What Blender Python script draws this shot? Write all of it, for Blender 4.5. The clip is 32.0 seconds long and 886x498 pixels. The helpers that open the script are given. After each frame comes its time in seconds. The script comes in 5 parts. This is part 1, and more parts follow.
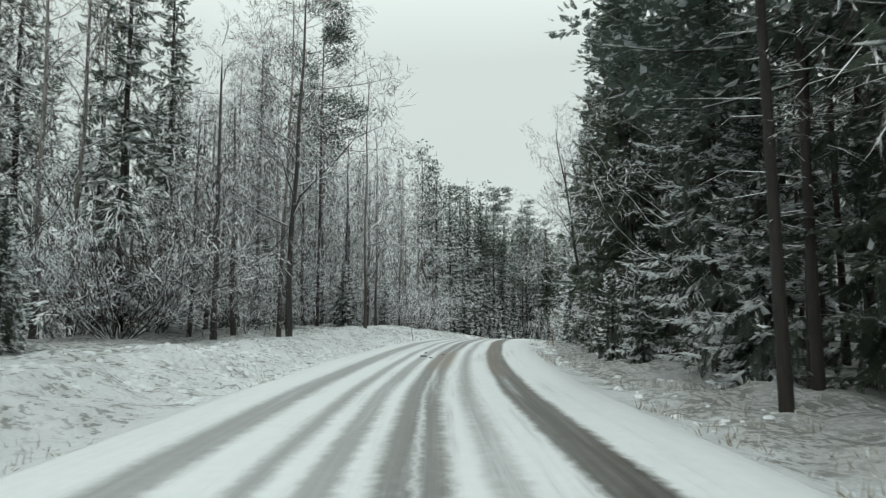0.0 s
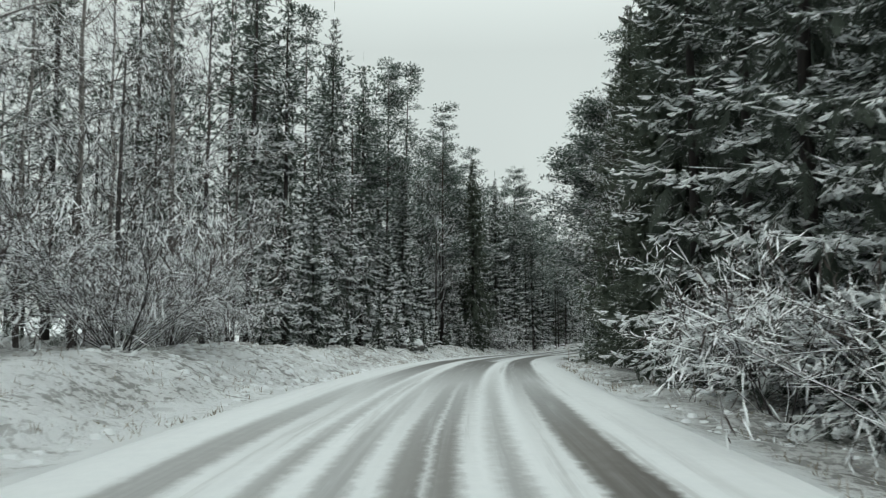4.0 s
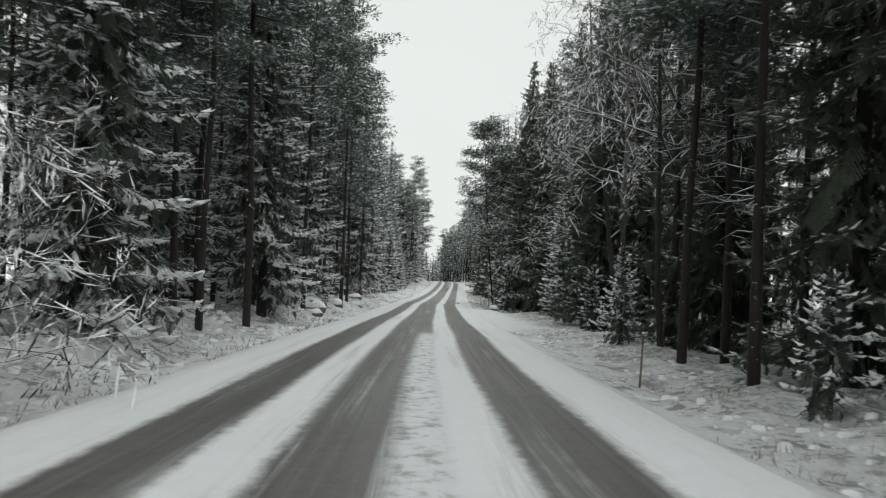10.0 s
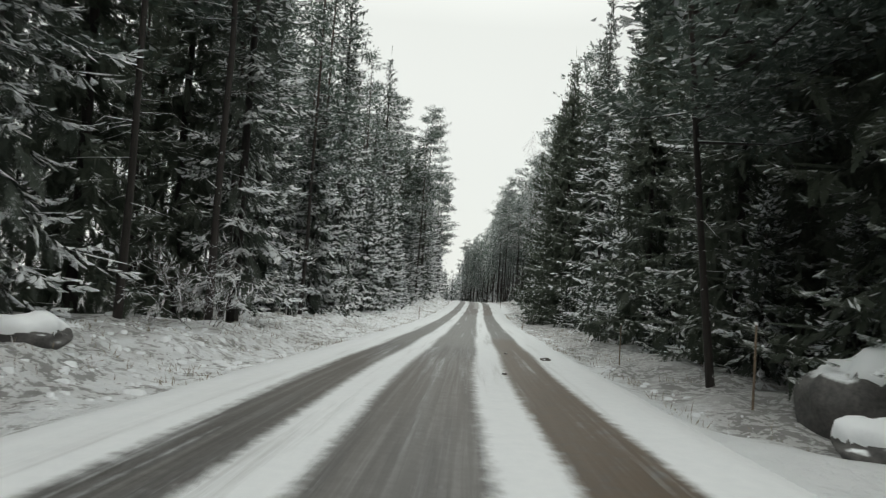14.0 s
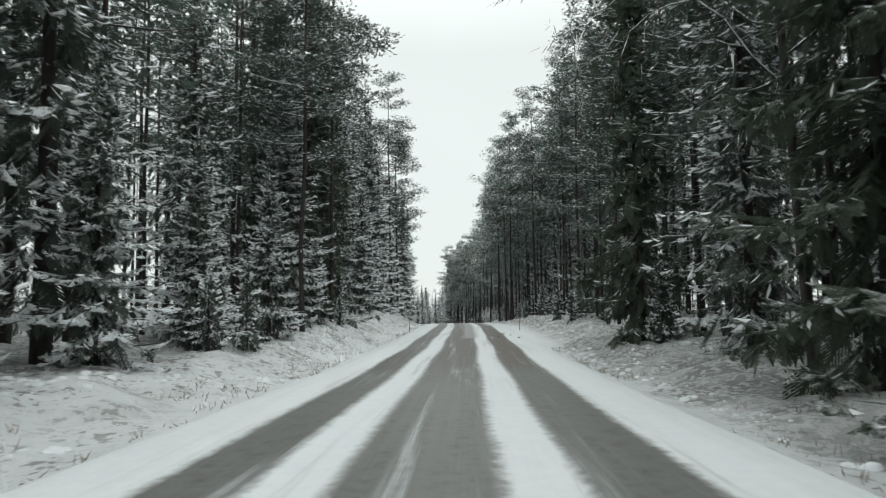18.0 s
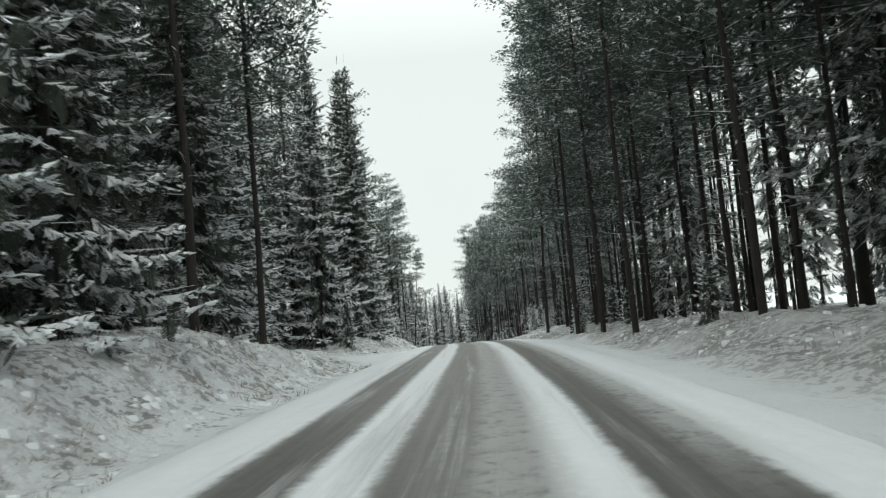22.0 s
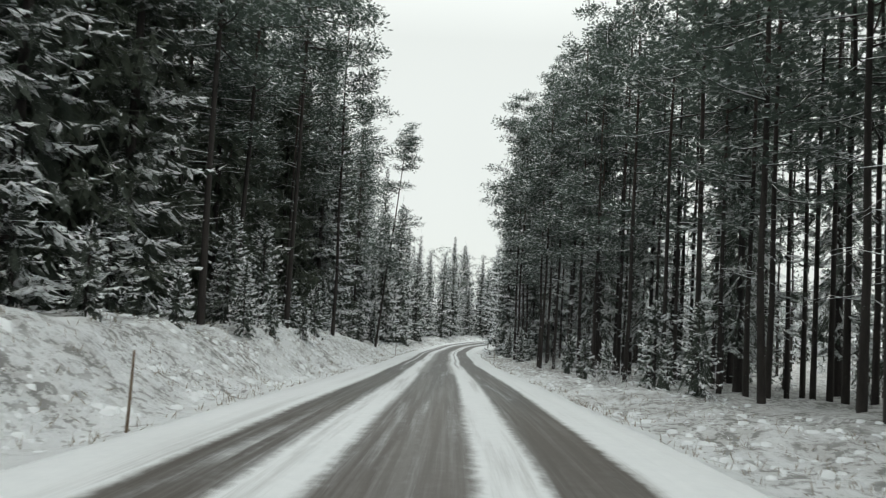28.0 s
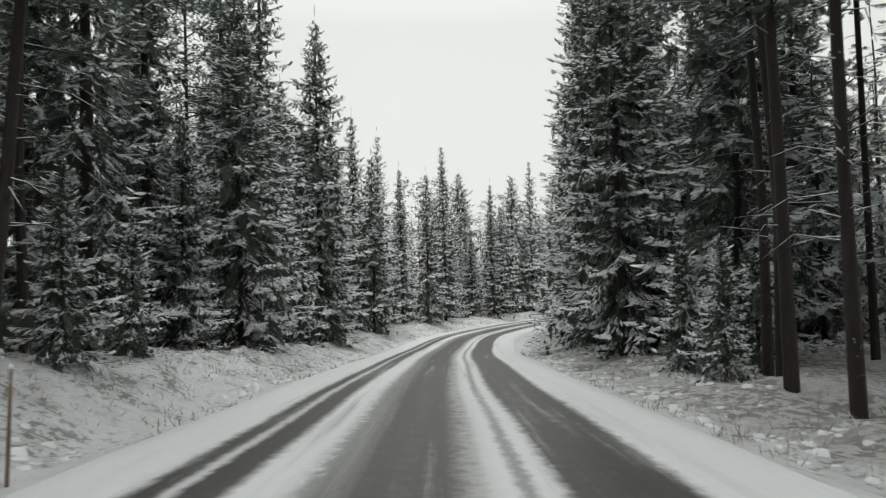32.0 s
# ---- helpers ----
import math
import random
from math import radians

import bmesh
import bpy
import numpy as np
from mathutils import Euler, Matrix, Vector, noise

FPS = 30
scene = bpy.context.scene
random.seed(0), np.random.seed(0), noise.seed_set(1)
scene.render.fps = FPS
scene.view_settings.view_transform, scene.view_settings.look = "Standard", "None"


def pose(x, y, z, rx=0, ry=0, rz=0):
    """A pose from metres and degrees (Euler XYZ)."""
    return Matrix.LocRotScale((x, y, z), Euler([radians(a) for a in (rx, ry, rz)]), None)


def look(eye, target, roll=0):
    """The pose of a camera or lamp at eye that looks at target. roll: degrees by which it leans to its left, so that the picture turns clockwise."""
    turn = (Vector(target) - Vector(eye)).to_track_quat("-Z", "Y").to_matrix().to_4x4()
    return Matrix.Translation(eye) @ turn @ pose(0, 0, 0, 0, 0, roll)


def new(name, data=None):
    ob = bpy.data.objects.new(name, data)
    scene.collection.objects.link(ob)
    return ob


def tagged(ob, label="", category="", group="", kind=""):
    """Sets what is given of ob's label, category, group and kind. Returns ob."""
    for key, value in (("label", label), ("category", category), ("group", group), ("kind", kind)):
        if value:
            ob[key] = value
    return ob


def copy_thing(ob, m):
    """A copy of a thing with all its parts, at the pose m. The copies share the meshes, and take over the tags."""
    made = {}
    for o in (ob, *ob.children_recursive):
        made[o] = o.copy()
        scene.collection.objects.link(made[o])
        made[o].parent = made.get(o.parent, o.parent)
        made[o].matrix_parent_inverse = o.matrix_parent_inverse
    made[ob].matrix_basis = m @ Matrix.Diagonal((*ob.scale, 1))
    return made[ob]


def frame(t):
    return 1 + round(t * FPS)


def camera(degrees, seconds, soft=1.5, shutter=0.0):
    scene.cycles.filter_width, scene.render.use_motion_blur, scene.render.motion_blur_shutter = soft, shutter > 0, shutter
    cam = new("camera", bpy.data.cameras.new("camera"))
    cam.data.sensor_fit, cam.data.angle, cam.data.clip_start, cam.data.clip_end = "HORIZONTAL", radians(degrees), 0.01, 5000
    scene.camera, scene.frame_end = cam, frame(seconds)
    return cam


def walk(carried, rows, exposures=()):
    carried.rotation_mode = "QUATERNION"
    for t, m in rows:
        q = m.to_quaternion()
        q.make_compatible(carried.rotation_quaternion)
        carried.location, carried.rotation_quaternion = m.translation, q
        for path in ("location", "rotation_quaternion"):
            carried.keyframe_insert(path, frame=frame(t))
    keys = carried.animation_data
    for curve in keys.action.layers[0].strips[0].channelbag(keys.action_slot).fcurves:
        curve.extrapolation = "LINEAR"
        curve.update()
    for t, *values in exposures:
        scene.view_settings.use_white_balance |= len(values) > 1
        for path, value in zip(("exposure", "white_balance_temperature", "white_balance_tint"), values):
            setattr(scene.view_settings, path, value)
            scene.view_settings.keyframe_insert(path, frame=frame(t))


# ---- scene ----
cam = camera(65.8, 32.0, soft=1.2, shutter=0.12)
PATH = [
    (0.0, pose(0.00, 0.00, 1.25, 95.30, 0.00, 0.00)),
    (0.5, pose(-0.05, 6.09, 1.18, 95.60, -0.12, 0.19)),
    (1.0, pose(-0.10, 12.13, 1.11, 94.80, -1.44, -2.85)),
    (1.5, pose(-0.00, 17.98, 1.05, 96.70, -2.09, -1.30)),
    (2.0, pose(0.31, 24.01, 1.02, 95.18, -2.23, -5.23)),
    (2.5, pose(0.78, 29.91, 1.01, 95.88, 0.59, -5.27)),
    (3.0, pose(1.39, 35.86, 0.95, 96.38, -2.62, -5.36)),
    (3.5, pose(2.17, 41.85, 0.83, 96.76, -2.40, -7.75)),
    (4.0, pose(3.08, 47.82, 0.66, 94.45, 0.00, -9.42)),
    (4.5, pose(4.17, 53.85, 0.46, 94.04, 0.00, -11.03)),
    (5.0, pose(5.43, 59.93, 0.20, 93.62, 0.00, -12.42)),
    (5.5, pose(6.87, 66.08, -0.11, 93.20, 0.00, -10.70)),
    (6.0, pose(8.52, 72.38, -0.45, 95.20, -1.52, -13.99)),
    (6.5, pose(10.26, 78.34, -0.83, 95.49, 3.27, -15.53)),
    (7.0, pose(12.19, 84.37, -1.24, 94.47, -1.17, -18.48)),
    (7.5, pose(14.26, 90.28, -1.64, 94.06, 0.01, -19.91)),
    (8.0, pose(16.54, 96.26, -2.04, 94.97, -2.74, -19.06)),
    (8.5, pose(19.04, 102.29, -2.45, 94.06, -3.04, -20.88)),
    (9.0, pose(21.56, 108.14, -2.86, 91.91, 0.24, -24.11)),
    (9.5, pose(24.17, 113.94, -3.29, 93.63, 3.30, -23.34)),
    (10.0, pose(26.62, 119.14, -3.68, 90.56, -2.27, -27.75)),
    (10.5, pose(29.15, 124.40, -4.06, 93.54, -2.17, -22.04)),
    (11.0, pose(31.74, 129.64, -4.38, 91.34, -3.45, -22.51)),
    (11.5, pose(34.30, 134.69, -4.66, 93.71, -0.66, -24.06)),
    (12.0, pose(36.97, 139.95, -4.96, 92.77, 1.31, -27.25)),
    (12.5, pose(39.53, 144.97, -5.27, 91.63, 3.85, -29.82)),
    (13.0, pose(42.00, 149.79, -5.56, 93.14, 1.81, -29.03)),
    (13.5, pose(44.61, 154.81, -5.85, 93.69, -0.55, -26.15)),
    (14.0, pose(47.20, 159.73, -6.10, 92.39, -3.85, -26.13)),
    (14.5, pose(49.78, 164.57, -6.32, 91.91, -3.90, -25.33)),
    (15.0, pose(52.46, 169.54, -6.54, 93.94, 0.00, -28.50)),
    (15.5, pose(55.29, 174.71, -6.77, 93.95, 0.00, -28.87)),
    (16.0, pose(58.28, 180.10, -7.01, 94.04, 0.00, -29.06)),
    (16.5, pose(61.39, 185.70, -7.24, 95.40, 1.40, -28.39)),
    (17.0, pose(64.59, 191.46, -7.47, 94.00, 0.39, -26.20)),
    (17.5, pose(67.74, 197.12, -7.67, 94.10, 1.19, -26.19)),
    (18.0, pose(70.90, 202.78, -7.86, 94.50, 0.69, -27.20)),
    (18.5, pose(73.96, 208.25, -8.01, 92.50, 3.09, -25.88)),
    (19.0, pose(77.03, 213.71, -8.15, 95.30, 0.98, -25.39)),
    (19.5, pose(80.05, 219.08, -8.25, 94.30, -0.23, -23.30)),
    (20.0, pose(83.06, 224.45, -8.31, 94.80, 2.18, -24.49)),
    (20.5, pose(85.91, 229.54, -8.33, 93.50, 2.68, -23.79)),
    (21.0, pose(88.86, 234.82, -8.35, 96.10, -0.03, -22.70)),
    (21.5, pose(91.77, 240.00, -8.38, 94.20, 1.78, -24.99)),
    (22.0, pose(94.51, 244.90, -8.40, 94.90, 4.88, -24.67)),
    (22.5, pose(97.36, 250.11, -8.45, 95.20, -1.11, -26.51)),
    (23.0, pose(100.01, 255.06, -8.52, 95.60, 1.38, -23.99)),
    (23.5, pose(102.66, 260.14, -8.62, 95.60, -0.41, -25.90)),
    (24.0, pose(105.32, 265.33, -8.75, 92.40, 1.78, -25.59)),
    (24.5, pose(107.91, 270.56, -8.92, 95.70, -0.93, -22.90)),
    (25.0, pose(110.41, 275.72, -9.12, 93.00, -0.44, -20.50)),
    (25.5, pose(112.75, 280.60, -9.34, 94.70, 2.26, -19.99)),
    (26.0, pose(115.18, 285.71, -9.61, 93.38, 0.00, -25.26)),
    (26.5, pose(117.65, 290.99, -9.91, 93.15, 0.00, -24.99)),
    (27.0, pose(120.18, 296.44, -10.23, 93.03, 0.00, -24.74)),
    (27.5, pose(122.77, 302.07, -10.58, 93.20, -0.90, -24.02)),
    (28.0, pose(125.41, 307.88, -10.96, 93.50, -3.13, -22.55)),
    (28.5, pose(127.91, 313.52, -11.35, 93.50, -1.63, -22.53)),
    (29.0, pose(130.39, 319.29, -11.80, 91.10, -1.44, -21.62)),
    (29.5, pose(132.78, 324.98, -12.28, 91.70, 0.17, -22.50)),
    (30.0, pose(135.15, 330.62, -12.76, 91.40, 1.39, -23.18)),
    (30.5, pose(137.55, 336.30, -13.24, 91.60, 1.19, -23.28)),
    (31.0, pose(139.83, 341.74, -13.70, 92.00, 2.18, -23.06)),
    (31.5, pose(142.09, 347.07, -14.15, 92.00, 1.59, -23.17)),
    (32.0, pose(144.48, 352.45, -14.55, 92.60, 1.59, -23.37)),
]
walk(cam, PATH, exposures=[(0.0, -0.24, 6400, 5), (3.0, -0.40, 6350, 5), (4.0, -0.32, 6400, 6), (6.0, -0.05, 6500, 12), (9.0, -0.05, 6600, 13), (12.0, -0.05, 6650, 12), (14.0, 0.0, 6750, 12), (17.0, 0.03, 6450, 10), (24.0, 0.04, 6500, 9), (28.0, 0.0, 6600, 11), (32.0, -0.06, 6750, 14)])

# the road: its middle line in plan, then its height
ROAD_XY = [
    (-0.1, -70.0), (-0.1, -45.0), (-0.0, -20.0), (0.0, 0.0), (0.0, 18.0), (1.4, 35.9),
    (4.2, 54.0), (8.5, 72.3), (14.3, 90.4), (21.5, 108.0), (29.1, 124.3), (36.9, 139.8),
    (44.6, 154.8), (52.6, 169.8), (61.5, 185.9), (70.8, 202.6), (80.0, 219.0), (88.8, 234.7),
    (97.3, 250.0), (105.3, 265.3), (112.8, 280.7), (120.3, 296.7), (127.9, 313.5), (135.1, 330.5),
    (142.1, 347.1), (144.5, 352.5), (151.2, 368.1), (158.4, 383.4), (167.3, 398.0), (179.3, 409.9),
    (194.3, 418.1), (210.4, 423.6), (226.5, 429.0), (240.8, 438.2), (251.1, 451.7), (258.9, 466.8),
    (266.7, 481.9), (274.5, 497.0), (282.2, 512.1),
]
ROAD_Z = [0.8, 0.5, 0.2, 0.0, -0.2, -0.3, -0.8, -1.7, -2.9, -4.1, -5.3, -6.2, -7.1, -7.8, -8.5, -9.1, -9.5, -9.6, -9.7, -10.0, -10.6, -11.5, -12.6, -14.0, -15.4, -15.8, -16.9, -18.0, -18.6, -18.9, -19.2, -19.3, -19.4, -19.4, -19.5, -19.5, -19.5, -19.5, -19.5]

# ---------------------------------------------------------------- overcast winter sky
world = bpy.data.worlds.new("overcast")
scene.world = world
world.use_nodes = True
wt = world.node_tree
sky = wt.nodes.new("ShaderNodeTexSky")
sky.sky_type = "NISHITA"
sky.sun_disc = False
sky.sun_elevation = radians(22)
sky.sun_rotation = radians(200)
tex = wt.nodes.new("ShaderNodeTexCoord")
split = wt.nodes.new("ShaderNodeSeparateXYZ")
wt.links.new(tex.outputs["Generated"], split.inputs[0])
ramp = wt.nodes.new("ShaderNodeMapRange")          # an overcast sky is brighter overhead than low down
ramp.inputs[1].default_value, ramp.inputs[2].default_value = 0.35, 1.0
ramp.inputs[3].default_value, ramp.inputs[4].default_value = 0.93, 2.5
wt.links.new(split.outputs[2], ramp.inputs[0])
cloud = wt.nodes.new("ShaderNodeTexNoise")
cloud.inputs["Scale"].default_value = 2.2
wt.links.new(tex.outputs["Generated"], cloud.inputs["Vector"])
tone = wt.nodes.new("ShaderNodeMath")
tone.operation = "MULTIPLY_ADD"
tone.inputs[1].default_value = 0.16
tone.inputs[2].default_value = 0.92
wt.links.new(cloud.outputs["Fac"], tone.inputs[0])
lit = wt.nodes.new("ShaderNodeMath")
lit.operation = "MULTIPLY"
wt.links.new(ramp.outputs[0], lit.inputs[0])
wt.links.new(tone.outputs[0], lit.inputs[1])
deck = wt.nodes.new("ShaderNodeBackground")
deck.inputs["Color"].default_value = (0.935, 1.0, 0.968, 1)
wt.links.new(lit.outputs[0], deck.inputs["Strength"])
clear = wt.nodes.new("ShaderNodeBackground")
wt.links.new(sky.outputs[0], clear.inputs["Color"])
clear.inputs["Strength"].default_value = 0.05
both = wt.nodes.new("ShaderNodeMixShader")
both.inputs[0].default_value = 0.92
wt.links.new(clear.outputs[0], both.inputs[1])
wt.links.new(deck.outputs[0], both.inputs[2])
wt.links.new(both.outputs[0], wt.nodes["World Output"].inputs["Surface"])

sun = new("sun", bpy.data.lights.new("sun", "SUN"))
sun.data.energy, sun.data.angle, sun.data.color = 0.6, radians(40), (1.0, 0.97, 0.93)
sun.matrix_world = look((0, 0, 50), (12, 33, 20))

# ---------------------------------------------------------------- plan of the road
def catmull(points, n=24):
    p = np.array(points, float)
    q = np.vstack([2 * p[0] - p[1], p, 2 * p[-1] - p[-2]])
    u = np.linspace(0, 1, n, endpoint=False)[:, None]
    out = []
    for i in range(1, len(q) - 2):
        a, b, c, d = q[i - 1:i + 3]
        out.append(0.5 * (2 * b + (c - a) * u + (2 * a - 5 * b + 4 * c - d) * u**2 + (3 * b - a - 3 * c + d) * u**3))
    return np.vstack(out + [q[-2:-1]])


LINE = catmull([(*xy, z) for xy, z in zip(ROAD_XY, ROAD_Z)])
RUN = np.r_[0, np.cumsum(np.hypot(*np.diff(LINE[:, :2], axis=0).T))]
S_END = RUN[-1]
TANGENT = np.gradient(LINE[:, :2], RUN, axis=0)
for _ in range(6):
    TANGENT[1:-1] = (TANGENT[:-2] + 2 * TANGENT[1:-1] + TANGENT[2:]) / 4
MID = -0.35      # the middle of the carriageway, to the right of the driving line
HALF = 2.95      # half its width


def hashed(ix, iy, seed):
    h = (ix.astype(np.int64) * 374761393 + iy.astype(np.int64) * 668265263 + seed * 974634777) & 0x7FFFFFFF
    h = ((h ^ (h >> 13)) * 1274126177) & 0x7FFFFFFF
    return ((h ^ (h >> 16)) & 0xFFFF) / 65535.0


def rough(x, y, seed=0):
    """Smooth value noise from 0 to 1 on arrays."""
    x, y = np.asarray(x, float), np.asarray(y, float)
    ix, iy = np.floor(x), np.floor(y)
    fx, fy = x - ix, y - iy
    fx, fy = fx * fx * (3 - 2 * fx), fy * fy * (3 - 2 * fy)
    a, b = hashed(ix, iy, seed), hashed(ix + 1, iy, seed)
    c, d = hashed(ix, iy + 1, seed), hashed(ix + 1, iy + 1, seed)
    return a + (b - a) * fx + (c - a) * fy + (a - b - c + d) * fx * fy


# heights of the banks beside the road, left and right: station, rise
BANK_LEFT = [(0, 0.3), (98, 0.45), (110, 0.85), (150, 0.6), (190, 0.5), (230, 0.3), (290, 0.25), (312, 0.3), (322, 0.9), (345, 1.3), (354, 1.4), (360, 0.5), (372, 0.3), (377, 0.8), (410, 1.2), (447, 1.45), (464, 0.85), (490, 0.5), (700, 0.4)]
BANK_RIGHT = [(0, -0.1), (95, -0.1), (122, -0.3), (190, 0.0), (215, -0.2), (226, -0.1), (253, 0.0), (290, 0.1), (315, 0.35), (340, 0.55), (357, 0.6), (368, 0.2), (385, 0.5), (395, 0.5), (410, 0.0), (453, -0.25), (470, 0.05), (700, 0.1)]
# level places with smooth snow beside the road: first and last station, side, how far out
APRONS = [(362.5, 371.5, -1, 11.0), (222, 246, 1, 6.4), (318, 378, 1, 5.2)]


# how much grass and litter shows through the snow, left and right: station, share; the right includes painted tree
# shade
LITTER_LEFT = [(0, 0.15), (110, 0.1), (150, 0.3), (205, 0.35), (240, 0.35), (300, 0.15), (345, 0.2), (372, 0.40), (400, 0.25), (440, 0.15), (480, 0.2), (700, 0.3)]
LITTER_SHADE_RIGHT = [(0, 0.9), (125, 0.9), (150, 0.5), (190, 0.45), (225, 0.5), (236, 1.0), (262, 1.0), (300, 0.95), (320, 0.65), (345, 0.7), (372, 0.65), (400, 0.4), (440, 0.4), (455, 0.65), (475, 0.75), (700, 0.6)]


def litter_shade(s, d):
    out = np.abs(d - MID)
    amount = np.where(d < MID, np.interp(s, *zip(*LITTER_LEFT)), np.interp(s, *zip(*LITTER_SHADE_RIGHT)))
    # inside the forest the floor is darkened for litter and tree shade together
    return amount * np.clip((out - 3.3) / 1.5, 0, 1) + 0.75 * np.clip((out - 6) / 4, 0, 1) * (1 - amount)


def apron(s, d):
    """1 on the mouth of a side track or a lay-by, 0 elsewhere."""
    on = np.zeros(np.broadcast(s, d).shape)
    for a, b, side, reach in APRONS:
        out = side * (d - MID)
        flare = np.clip((6.5 - out) / 3.5, 0, 1) * 3.0
        along = np.clip(np.minimum(s - a + flare, b + flare - s) / 1.6, 0, 1)
        on = np.maximum(on, along * np.clip((reach - out) / 1.5, 0, 1) * (out > 2.0))
    return on


def ground_z(s, d, bumps=True):
    """Height of the ground at station s, d metres to the right of the driving line."""
    s, d = np.asarray(s, float), np.asarray(d, float)
    z = np.interp(s, RUN, LINE[:, 2])
    off = np.abs(d - MID)
    left = np.interp(s, *zip(*BANK_LEFT))
    right = np.interp(s, *zip(*BANK_RIGHT))
    rise = np.where(d < MID, left, right)
    up = np.clip((off - 4.0) / 2.8, 0, 1)
    up = up * up * (3 - 2 * up)
    fall = np.clip((off - HALF) / 0.9, 0, 1)
    z = z + up * (rise + 0.2) - 0.2 * fall
    flat = apron(s, d)
    z = z * (1 - flat) + flat * (np.interp(s, RUN, LINE[:, 2]) - 0.05)
    if bumps:
        wild = np.clip((off - 3.4) / 1.2, 0, 1) * (1 - 0.85 * flat)
        z = z + wild * (0.34 * (rough(s / 2.3, d / 2.1, 3) - 0.5) + 0.24 * (rough(s / 0.9, d / 0.75, 5) - 0.5) + 0.12 * (rough(s / 0.45, d / 0.38, 7) - 0.5))
        z = z + np.clip((off - 8) / 10, 0, 1) * 1.2 * (rough(s / 14, d / 11, 9) - 0.5)
    return z


def plan(s, d):
    """x and y of a place by station and distance to the right of the driving line."""
    s = np.asarray(s, float)
    x, y = np.interp(s, RUN, LINE[:, 0]), np.interp(s, RUN, LINE[:, 1])
    tx, ty = np.interp(s, RUN, TANGENT[:, 0]), np.interp(s, RUN, TANGENT[:, 1])
    n = np.hypot(tx, ty)
    return x + d * ty / n, y - d * tx / n


def spot(s, d, sink=0.0):
    x, y = plan(s, d)
    return float(x), float(y), float(ground_z(s, d)) - sink


# ---------------------------------------------------------------- meshes
def fast_mesh(name, verts, faces, material, uv=None, smooth=False, second=None, index=None):
    """A mesh from arrays: faces is one array of triangles or of quads."""
    me = bpy.data.meshes.new(name)
    verts, faces = np.asarray(verts, np.float32), np.asarray(faces, np.int32)
    n, k = faces.shape
    me.vertices.add(len(verts))
    me.vertices.foreach_set("co", verts.ravel())
    me.loops.add(n * k)
    me.loops.foreach_set("vertex_index", faces.ravel())
    me.polygons.add(n)
    me.polygons.foreach_set("loop_start", np.arange(0, n * k, k, dtype=np.int32))
    if smooth:
        me.polygons.foreach_set("use_smooth", np.ones(n, bool))
    me.materials.append(material)
    if second:
        me.materials.append(second)
        me.polygons.foreach_set("material_index", np.asarray(index, np.int32))
    if uv is not None:
        layer = me.uv_layers.new(name="place")
        layer.data.foreach_set("uv", np.asarray(uv, np.float32)[faces.ravel()].ravel())
    me.update(calc_edges=True)
    return me


def part(name, me, parent, label=""):
    ob = new(name, me)
    ob.parent = parent
    return tagged(ob, label)


def blades(base, way, width, droop, up=(0, 0, 1), jitter=None):
    """Folded diamonds, one for each row: a ridge along way, two flanks that hang by droop. Returns vertices and triangles."""
    base, way = np.asarray(base, float), np.asarray(way, float)
    up = np.broadcast_to(np.array(up, float), way.shape)
    if jitter:
        up = up + jitter[0].normal(0, jitter[1], way.shape)
    side = np.cross(way, up)
    n = np.linalg.norm(side, axis=1, keepdims=True)
    side = np.where(n > 1e-5, side / np.maximum(n, 1e-9), (1, 0, 0))
    width, droop = np.reshape(width, (-1, 1)), np.reshape(droop, (-1, 1))
    hang = droop * np.array([0, 0, 1.0])
    one = two = np.full((len(base), 1), 0.45)
    if jitter:
        one, two = jitter[0].uniform(0.25, 0.72, (2, len(base), 1))
    v = np.stack([base, base + way, base + one * way - hang + side * width / 2, base + two * way - hang - side * width / 2], 1).reshape(-1, 3)
    i = 4 * np.arange(len(base))[:, None]
    f = np.concatenate([i + (0, 2, 1), i + (0, 1, 3)], 0)
    return v, f


def join(*pieces):
    """Joins (vertices, faces) pairs with faces of one size."""
    vs, fs, n = [], [], 0
    for v, f in pieces:
        vs.append(np.asarray(v, float))
        fs.append(np.asarray(f) + n)
        n += len(v)
    return np.vstack(vs), np.vstack(fs)


def tube(points, radii, sides=6):
    """A tapered tube along points, as triangles."""
    p, r = np.asarray(points, float), np.asarray(radii, float)
    way = np.gradient(p, axis=0)
    way /= np.linalg.norm(way, axis=1, keepdims=True) + 1e-9
    ref = np.array([0.0, 0, 1]) if abs(way[0, 2]) < 0.8 else np.array([1.0, 0, 0])
    a = np.cross(way, ref)
    a /= np.linalg.norm(a, axis=1, keepdims=True) + 1e-9
    b = np.cross(way, a)
    ang = np.linspace(0, 2 * np.pi, sides, endpoint=False)
    v = (p[:, None] + r[:, None, None] * (np.cos(ang)[None, :, None] * a[:, None] + np.sin(ang)[None, :, None] * b[:, None])).reshape(-1, 3)
    f = []
    for i in range(len(p) - 1):
        for j in range(sides):
            k = (j + 1) % sides
            q = (i * sides + j, i * sides + k, (i + 1) * sides + k, (i + 1) * sides + j)
            f += [(q[0], q[1], q[2]), (q[0], q[2], q[3])]
    top = len(v)
    v = np.vstack([v, p[-1:]])
    f += [((len(p) - 1) * sides + j, (len(p) - 1) * sides + (j + 1) % sides, top) for j in range(sides)]
    return v, np.array(f)


# ---------------------------------------------------------------- materials
def nodes_of(name, rough_value=0.7):
    m = bpy.data.materials.new(name)
    m.use_nodes = True
    nt = m.node_tree
    b = nt.nodes["Principled BSDF"]
    b.inputs["Roughness"].default_value = rough_value
    return m, nt, b


